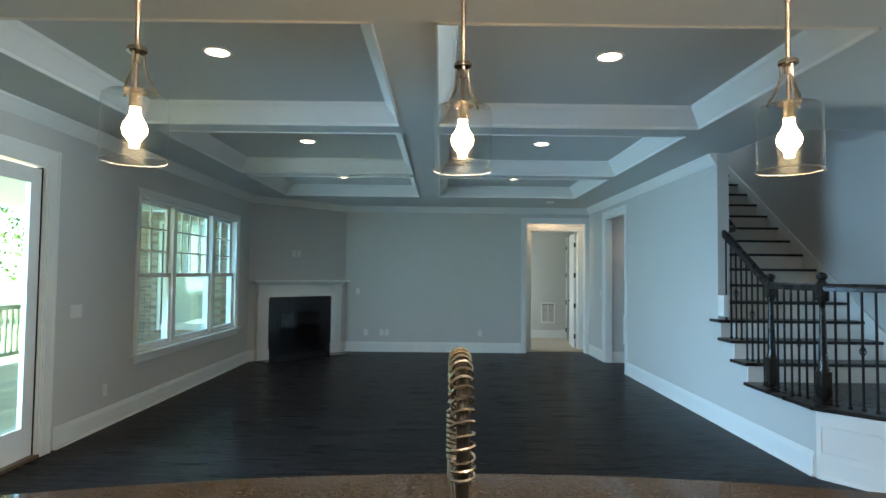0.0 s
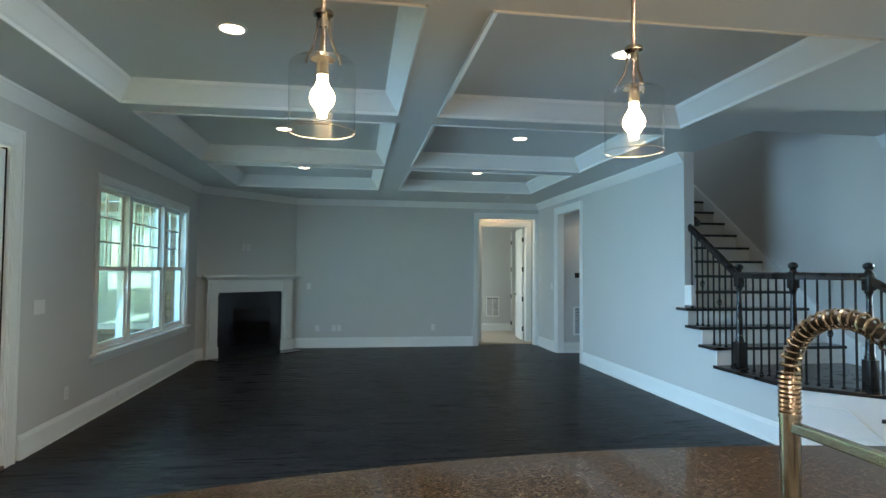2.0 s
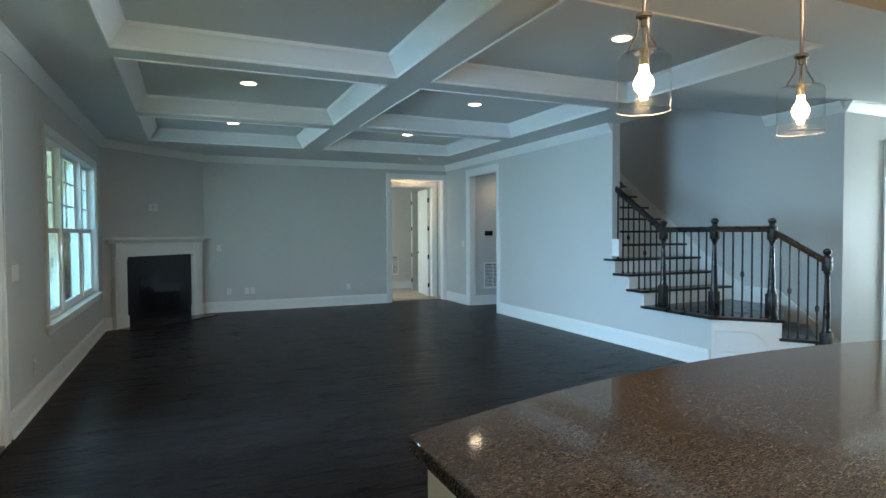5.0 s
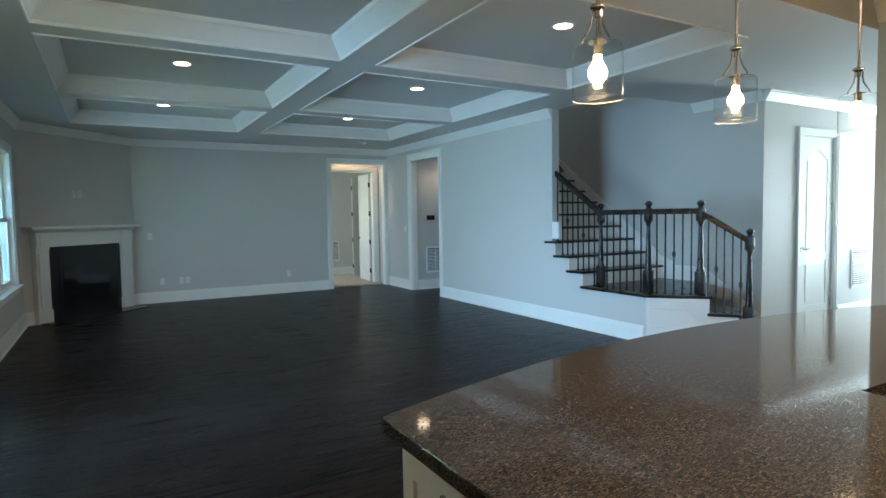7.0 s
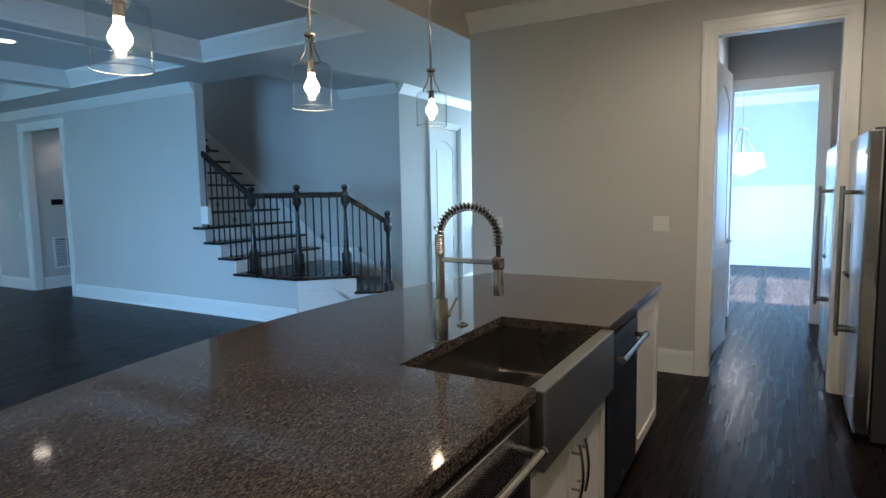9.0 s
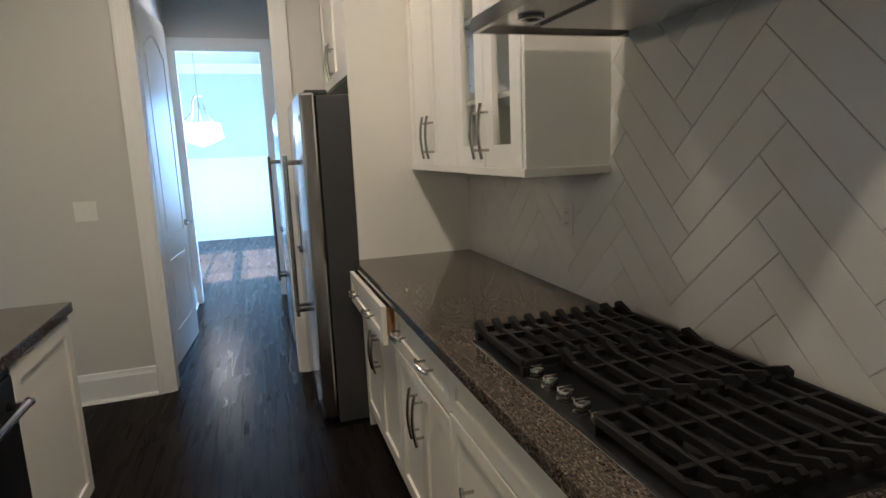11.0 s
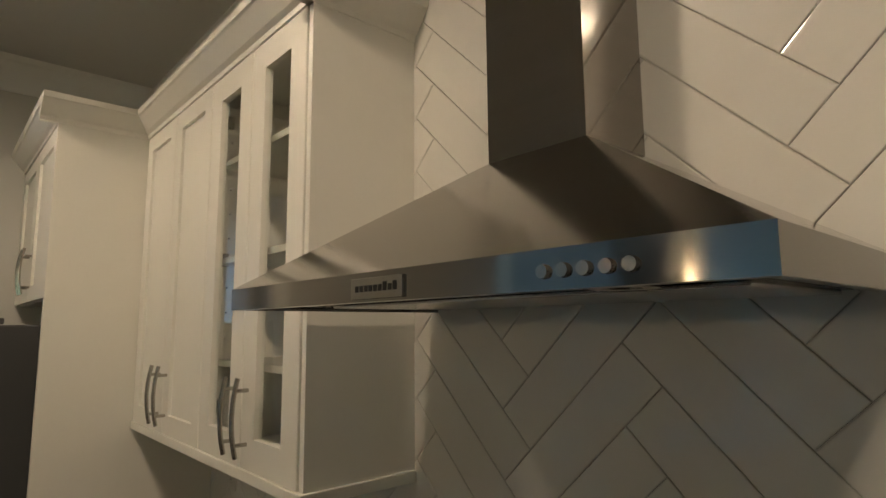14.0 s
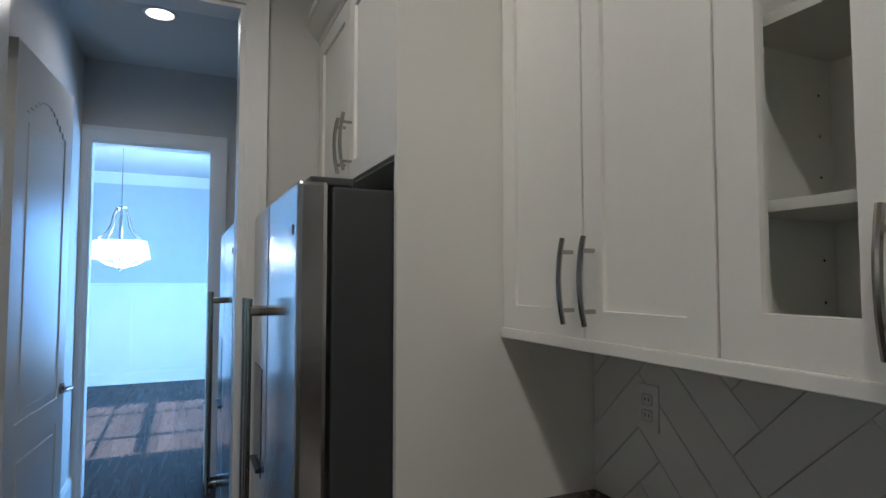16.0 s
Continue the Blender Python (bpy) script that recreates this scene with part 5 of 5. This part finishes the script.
GRILLEBACK = material("grille_shadow_grey", (0.14, 0.14, 0.14), 0.7)


def grille(label, at, w, h, rz=0):
    """A slatted air return grille that faces -y, its middle at the given place."""
    vent = thing("air_return_grille", label, "vent", at, "air return grilles", rz)
    part("frame", box(B(), -w / 2, -0.012, -h / 2, w / 2, 0.0, h / 2, 0.003), TRIM, vent)
    part("backing", box(B(), -w / 2 + 0.03, -0.014, -h / 2 + 0.03, w / 2 - 0.03, -0.011, h / 2 - 0.03), GRILLEBACK, vent)
    n = int((h - 0.06) / 0.028)
    for i in range(n):
        z = -h / 2 + 0.032 + i * 0.028
        part("slat", box(B(), -w / 2 + 0.03, -0.022, z, w / 2 - 0.03, -0.013, z + 0.013), TRIM, vent)
    part("divider", box(B(), -0.008, -0.023, -h / 2 + 0.03, 0.008, -0.0135, h / 2 - 0.03), TRIM, vent)


grille("white slatted air return grille low on the bedroom wall", (2.61, 14.2, 0.60), 0.34, 0.50)
grille("white air return grille low on the entrance hall wall", (6.67, 4.27, 0.65), 0.52, 0.52)
grille("white air return grille low in the side hall", (3.42, 10.385, 0.575), 0.40, 0.52)


# ---- dining room ----
wains = tagged(new("wainscot"), "white panelled wainscot along the dining room wall", "wainscot", "", "structure")
part("board", box(B(), 10.385, -1.35, 0.19, 10.399, 2.29, 1.44), TRIM, wains)
part("cap_rail", box(B(), 10.355, -1.35, 1.44, 10.399, 2.29, 1.475, 0.006), TRIM, wains)
part("top_rail", box(B(), 10.372, -1.35, 1.33, 10.386, 2.29, 1.44), TRIM, wains)
for i in range(4):
    y = -1.14 + i * 0.895
    part("stile", box(B(), 10.372, y - 0.05, 0.19, 10.386, y + 0.05, 1.33), TRIM, wains)

DW = (6.42, 8.80, 0.63, 2.36)
w3 = tagged(thing("window_3", "white triple sash window of the dining room", "window"), kind="structure")
b = B()
box(b, DW[0], -1.47, DW[2], DW[0] + 0.04, -1.37, DW[3])
box(b, DW[1] - 0.04, -1.47, DW[2], DW[1], -1.37, DW[3])
box(b, DW[0] + 0.04, -1.47, DW[2], DW[1] - 0.04, -1.37, DW[2] + 0.04)
box(b, DW[0] + 0.04, -1.47, DW[3] - 0.04, DW[1] - 0.04, -1.37, DW[3])
DM = (DW[0] + 0.04, 7.13, 8.24, DW[1] - 0.04)
for x in DM[1:3]:
    box(b, x - 0.045, -1.47, DW[2] + 0.04, x + 0.045, -1.37, DW[3] - 0.04)
part("window_frame", b, TRIM, w3)
for x0, x1 in zip(DM, DM[1:]):
    part("meeting_rail", box(B(), x0 + 0.045, -1.45, 1.605, x1 - 0.045, -1.40, 1.665), TRIM, w3)
    part("muntin", box(B(), x0 + 0.045, -1.435, 1.99, x1 - 0.045, -1.415, 2.01), TRIM, w3)


FABRIC = material("white_fabric", (0.8, 0.8, 0.77), 0.9, vary=0.04)
fn = FABRIC.node_tree
soft_light, blend = fn.nodes.new("ShaderNodeBsdfTranslucent"), fn.nodes.new("ShaderNodeMixShader")
soft_light.inputs["Color"].default_value = (0.85, 0.85, 0.82, 1)
fn.links.new(fn.nodes["Principled BSDF"].outputs[0], blend.inputs[1])
fn.links.new(soft_light.outputs[0], blend.inputs[2])
fn.links.new(blend.outputs[0], fn.nodes["Material Output"].inputs["Surface"])
# Added point lamp that makes the drum shade look white.
glowing = new("chandelier_light", bpy.data.lights.new("chandelier_light", "POINT"))
glowing.data.energy, glowing.data.shadow_soft_size = 4.0, 0.05
glowing.location = (7.97, 0.56, 1.84)
ch = thing("chandelier", "white drum-shade chandelier hanging on a thin chain", "chandelier", (7.97, 0.56, 1.75))
part("shade", lathe(B(), [(0.30, 0.0), (0.262, 0.20), (0.257, 0.20), (0.295, 0.0)], seg=36, open_shell=True), FABRIC, ch, "white fabric drum shade", True)
for k in range(4):
    a = math.radians(40 + 90 * k)
    part("arm", tube(B(), [(r * math.cos(a), r * math.sin(a), z) for r, z in ((0.035, 0.565), (0.075, 0.53), (0.105, 0.45), (0.125, 0.36), (0.17, 0.29), (0.235, 0.235), (0.262, 0.205))], 0.007, 6), NICKEL, ch, "curved silver arm", True)
for k in range(7):
    a = 0.9 * k + 0.3
    reach, dip = 0.16 + 0.035 * (k % 3), 0.06 + 0.02 * (k % 2)
    part("branch", tube(B(), [(0.0, 0.0, -0.115), (reach * 0.4 * math.cos(a), reach * 0.4 * math.sin(a), -dip), (reach * 0.7 * math.cos(a + 0.25), reach * 0.7 * math.sin(a + 0.25), -dip + 0.015), (reach * math.cos(a + 0.1), reach * math.sin(a + 0.1), -0.02)], lambda s_: 0.011 - 0.006 * s_, 6), TRIM, ch, "pale branch-shaped ornament", True)
part("stem", lathe(B(), [(0.010, -0.13), (0.018, -0.1), (0.014, 0.1), (0.02, 0.25), (0.017, 0.46), (0.011, 0.5), (0.011, 0.58)], seg=12), NICKEL, ch, smooth=True)
part("crown_plate", lathe(B(), [(0.06, 0.56), (0.062, 0.575), (0.02, 0.59)], seg=16), NICKEL, ch)
part("chain", rod(B(), (0, 0, 0.58), (0, 0, 3.1 - 1.75), 0.004, None, 8), NICKEL, ch)
part("ceiling_rose", lathe(B(), [(0.07, 1.35), (0.066, 1.335), (0.01, 1.32)], seg=18), NICKEL, ch, smooth=True)


# ---- outdoors ----
GRASS = material("sunlit_lawn", (0.13, 0.16, 0.085), 0.9, vary=0.3, scale=0.6, fine=30, bump=0.3)
setting("ground", box(B(), -900, -900, -0.7, 900, 900, -0.45), GRASS, "open lawn round the house", "ground")
dk = tagged(new("deck"), "pale porch deck of long boards", "deck", "", "structure")
for i in range(26):
    x = -3.45 - 0.145 * (i + 1)
    part("board", box(B(), x + 0.004, -1.0, -0.09, x + 0.141, 10.7, -0.06), DECK, dk)
part("beam", box(B(), -7.3, -1.0, -0.45, -3.45, 10.7, -0.091), DECK, dk)
rl = thing("porch_railing", "cream painted porch railing with square balusters", "railing", (-7.1, 4.5, -0.06))
ri = rl.matrix_basis.inverted()
CREAM = material("cream_railing_paint", (0.72, 0.66, 0.52), 0.5, vary=0.04)
for z0, z1 in ((0.86, 0.93), (0.10, 0.16)):
    rel(part("rail", box(B(), -7.14, -1.0, z0, -7.06, 10.6, z1, 0.005), CREAM, rl), ri)
for i in range(90):
    y = -0.95 + i * 0.13
    rel(part("baluster", box(B(), -7.118, y - 0.018, 0.161, -7.082, y + 0.018, 0.859), CREAM, rl), ri)
# Roof added to block sky light over the deck and brick wall.
setting("porch_roof", box(B(), -7.4, -1.4, 2.62, LX - 0.16, 10.75, 2.8), TRIM, "white porch ceiling added to darken the sky", "ceiling")
for y in (0.2, 5.6):
    tagged(part("porch_post", box(B(), -7.22, y - 0.09, -0.06, -7.0, y + 0.09, 2.62, 0.006), TRIM), "square white porch post", "post")

bw = tagged(new("wall_porch"), "brown brick house wall closing the porch", "wall", "", "structure")
BWY, BX0, BX1 = 10.80, -7.3, LX - 0.16
OW = (-5.10, -4.20, 0.55, 2.38)
part("mortar_bed", wall_boxes(B(), "x", BWY + 0.012, BWY + 0.25, BX0, BX1, -0.45, 2.62, [OW]), MORTAR, bw)
verts, faces = [], []
row = 0
z = -0.06
while z < 2.60:
    x = BX0 + (0.11 if row % 2 else 0)
    while x < BX1 - 0.02:
        x1 = min(x + 0.20, BX1)
        if not (x1 > OW[0] - 0.06 and x < OW[1] + 0.06 and z > OW[2] - 0.1 and z < OW[3] + 0.06):
            n0 = len(verts)
            j = random.uniform(0, 0.003)
            verts += [(px, py, pz) for py in (BWY - j, BWY + 0.05) for px, pz in ((x, z), (x1, z), (x1, z + 0.062), (x, z + 0.062))]
            faces += [(n0, n0 + 1, n0 + 2, n0 + 3), (n0, n0 + 4, n0 + 5, n0 + 1), (n0 + 1, n0 + 5, n0 + 6, n0 + 2), (n0 + 2, n0 + 6, n0 + 7, n0 + 3), (n0 + 3, n0 + 7, n0 + 4, n0)]
        x += 0.212
    z += 0.074
    row += 1
me = bpy.data.meshes.new("bricks")
me.from_pydata(verts, [], faces)
me.materials.append(BRICK)
ob = tagged(new("bricks", me), kind="stuff")
ob.parent = bw
w2 = tagged(thing("window_2", "white sash window in the brick porch wall", "window"), kind="structure")
b = B()
for x0, x1, z0, z1 in ((OW[0] - 0.06, OW[0], OW[2] - 0.1, OW[3] + 0.06), (OW[1], OW[1] + 0.06, OW[2] - 0.1, OW[3] + 0.06), (OW[0], OW[1], OW[3], OW[3] + 0.06), (OW[0], OW[1], OW[2] - 0.1, OW[2]), (OW[0], OW[1], 1.40, 1.45)):
    box(b, x0, BWY - 0.02, z0, x1, BWY + 0.06, z1, 0.003)
part("window_frame", b, TRIM, w2)
# Pale colour of this pane stands for the bright lawn reflected in it.
part("pane", box(B(), OW[0], BWY + 0.03, OW[2], OW[1], BWY + 0.036, OW[3]), material("reflecting_window_glass", (0.55, 0.62, 0.60), 0.04, metal=0.45, vary=0.05, bump=0), w2, "reflecting window glass")
for x in (-4.875, -4.65, -4.425):
    part("muntin", box(B(), x - 0.01, BWY + 0.005, 1.45, x + 0.01, BWY + 0.028, OW[3]), TRIM, w2)

LEAF = material("summer_leaves", (0.07, 0.13, 0.035), 0.6, vary=0.4, scale=2, fine=20, per_object=0.5)
BARK = material("grey_bark", (0.10, 0.075, 0.055), 0.9, vary=0.3, bump=0.5)


def tree(x, y, h, r, seed):
    rnd = random.Random(seed)
    t = thing("tree", "tall leafy green tree behind the porch", "tree", (x, y, -0.46), "garden trees")
    b = B()
    tube(b, [(0, 0, 0), (0.08, 0.05, h * 0.25), (-0.05, 0.1, h * 0.5), (0.05, 0, h * 0.85)], lambda s: 0.17 * (1 - s) + 0.03, 10)
    for k in range(7):
        a, z = rnd.uniform(0, 6.28), h * rnd.uniform(0.3, 0.75)
        tube(b, [(0, 0, z), (math.cos(a) * r * 0.4, math.sin(a) * r * 0.4, z + h * 0.08), (math.cos(a) * r * 0.8, math.sin(a) * r * 0.8, z + h * 0.18)], lambda s: 0.06 * (1 - s) + 0.01, 6)
    part("trunk", b, BARK, t, "", True)
    verts, faces = [], []
    clumps = [(rnd.gauss(0, r * 0.42), rnd.gauss(0, r * 0.42), h * rnd.uniform(0.22, 1.0)) for _ in range(70)]
    for cx, cy, cz in clumps:
        for _ in range(60):
            p = Vector((cx + rnd.gauss(0, 0.38), cy + rnd.gauss(0, 0.38), cz + rnd.gauss(0, 0.3)))
            u = Vector((rnd.gauss(0, 1), rnd.gauss(0, 1), rnd.gauss(0, 1))).normalized()
            v = u.orthogonal().normalized()
            s = rnd.uniform(0.06, 0.13)
            n0 = len(verts)
            verts += [p - u * s, p + v * s * 0.5, p + u * s, p - v * s * 0.5]
            faces.append((n0, n0 + 1, n0 + 2, n0 + 3))
    me = bpy.data.meshes.new("crown")
    me.from_pydata(verts, [], faces)
    me.materials.append(LEAF)
    ob = tagged(new("crown", me), kind="stuff")
    ob.parent = t


for i, (x, y, h, r) in enumerate(((-17, 12, 8, 3), (-20, 17, 9, 3.4), (-16, 19, 7, 2.8), (-22, 24, 9, 3.5), (-19, 6, 8, 3), (-24, 14, 10, 3.6), (-27, 22, 10, 4), (-14, 24, 8, 3), (-23, 9, 9, 3.2))):
    tree(x, y, h, r, i)


# ---- tiles and planks ----
splash = tagged(new("backsplash"), "glossy white herringbone tile wall behind the range", "backsplash", "", "structure")
part("grout", box(B(), -0.256, KY, 0.90, 2.068, KY + 0.004, ZK - 0.001), GROUT, splash)
TW = 0.1004
S2 = math.sqrt(0.5)
OX, OZ = 0.181, 1.701


def tile_piece(p0, q0, lp, lq, bounds):
    """One tile given in the slanting frame p (down, towards -x) and q (up, towards -x)."""
    g = 0.0008
    bm = bmesh.new()
    cs = [(p0 + g, q0 + g), (p0 + lp - g, q0 + g), (p0 + lp - g, q0 + lq - g), (p0 + g, q0 + lq - g)]
    ring = []
    for inset, y in ((0.0, KY + 0.003), (0.0, KY + 0.0080), (0.0004, KY + 0.0091), (0.0013, KY + 0.0097), (0.0032, KY + 0.010)):
        cx, cy = p0 + lp / 2, q0 + lq / 2
        vs = []
        for p, q in cs:
            p2, q2 = p - math.copysign(inset, p - cx), q - math.copysign(inset, q - cy)
            vs.append(bm.verts.new((OX - (p2 + q2) * S2, y, OZ + (q2 - p2) * S2)))
        ring.append(vs)
    for a, c_ in zip(ring, ring[1:]):
        for i in range(4):
            bm.faces.new((a[i], a[(i + 1) % 4], c_[(i + 1) % 4], c_[i]))
    bm.faces.new(ring[-1])
    x0, x1, z0, z1 = bounds
    for co, no in (((x0, 0, 0), (-1, 0, 0)), ((x1, 0, 0), (1, 0, 0)), ((0, 0, z0), (0, 0, -1)), ((0, 0, z1), (0, 0, 1))):
        bmesh.ops.bisect_plane(bm, geom=bm.verts[:] + bm.edges[:] + bm.faces[:], plane_co=co, plane_no=no, clear_outer=True)
    if len(bm.faces) < 3:
        bm.free()
        return
    part("tile", bm, TILE, splash)


for a in range(-40, 40):
    for c_ in range(-40, 40):
        k = (a + c_) % 8
        if k not in (0, 4):
            continue
        lp, lq = (4 * TW, TW) if k == 0 else (TW, 4 * TW)
        p0, q0 = a * TW, c_ * TW
        xm, zm = OX - (p0 + q0 + (lp + lq) / 2) * S2, OZ + (q0 - p0 + (lq - lp) / 2) * S2
        if not (-0.6 < xm < 2.25 and 0.75 < zm < 3.2):
            continue
        if xm > 0.92 and zm > 1.56:
            continue
        tile_piece(p0, q0, lp, lq, (-0.254, 2.066, 0.9155, ZK - 0.002))

planks = bpy.data.objects["floor"]
PW = 0.127
LENS = (0.9, 1.3, 1.7, 2.1)
plank_mesh = {}
for ln in LENS:
    bm = bmesh.new()
    box(bm, 0.0001, 0.0001, -0.010, ln - 0.0001, PW - 0.0001, 0.0)
    bmesh.ops.recalc_face_normals(bm, faces=bm.faces)
    plank_mesh[ln] = bpy.data.meshes.new("plank")
    bm.to_mesh(plank_mesh[ln])
    bm.free()
    plank_mesh[ln].materials.append(WOOD)
rest_v, rest_f = [], []
count = 0
rnd = random.Random(5)
y = -1.30
while y < 11.6:
    for x0, x1 in [(-3.35, 10.4 if y < 4.25 else 4.45)]:
        x = x0
        while x < x1 - 0.85:
            ln = rnd.choice(LENS) if x > x0 else LENS[int(y * 8) % 4]
            if x + ln > x1 + 0.05:
                ln = LENS[0]
            if -0.6 < y < 1.2 and x > 0 or (-3.6 < x < 1.5 and 1.6 < y < 4.6):
                if count < 300:
                    ob = new("plank", plank_mesh[ln])
                    ob.parent = planks
                    ob.location = (x, y, 0.0)
                    count += 1
                    x += ln
                    continue
            n0 = len(rest_v)
            a0, a1, b0, b1 = x + 0.0001, x + ln - 0.0001, y + 0.0001, y + PW - 0.0001
            rest_v += [(a0, b0, -0.01), (a1, b0, -0.01), (a1, b1, -0.01), (a0, b1, -0.01), (a0, b0, 0.0), (a1, b0, 0.0), (a1, b1, 0.0), (a0, b1, 0.0)]
            rest_f += [(n0 + 4, n0 + 5, n0 + 6, n0 + 7), (n0, n0 + 1, n0 + 5, n0 + 4), (n0 + 1, n0 + 2, n0 + 6, n0 + 5), (n0 + 2, n0 + 3, n0 + 7, n0 + 6), (n0 + 3, n0, n0 + 4, n0 + 7)]
            x += ln
    y += PW
me = bpy.data.meshes.new("floor_planks")
me.from_pydata(rest_v, [], rest_f)
me.materials.append(WOOD)
ob = tagged(new("floor_planks", me), kind="stuff")
ob.parent = planks
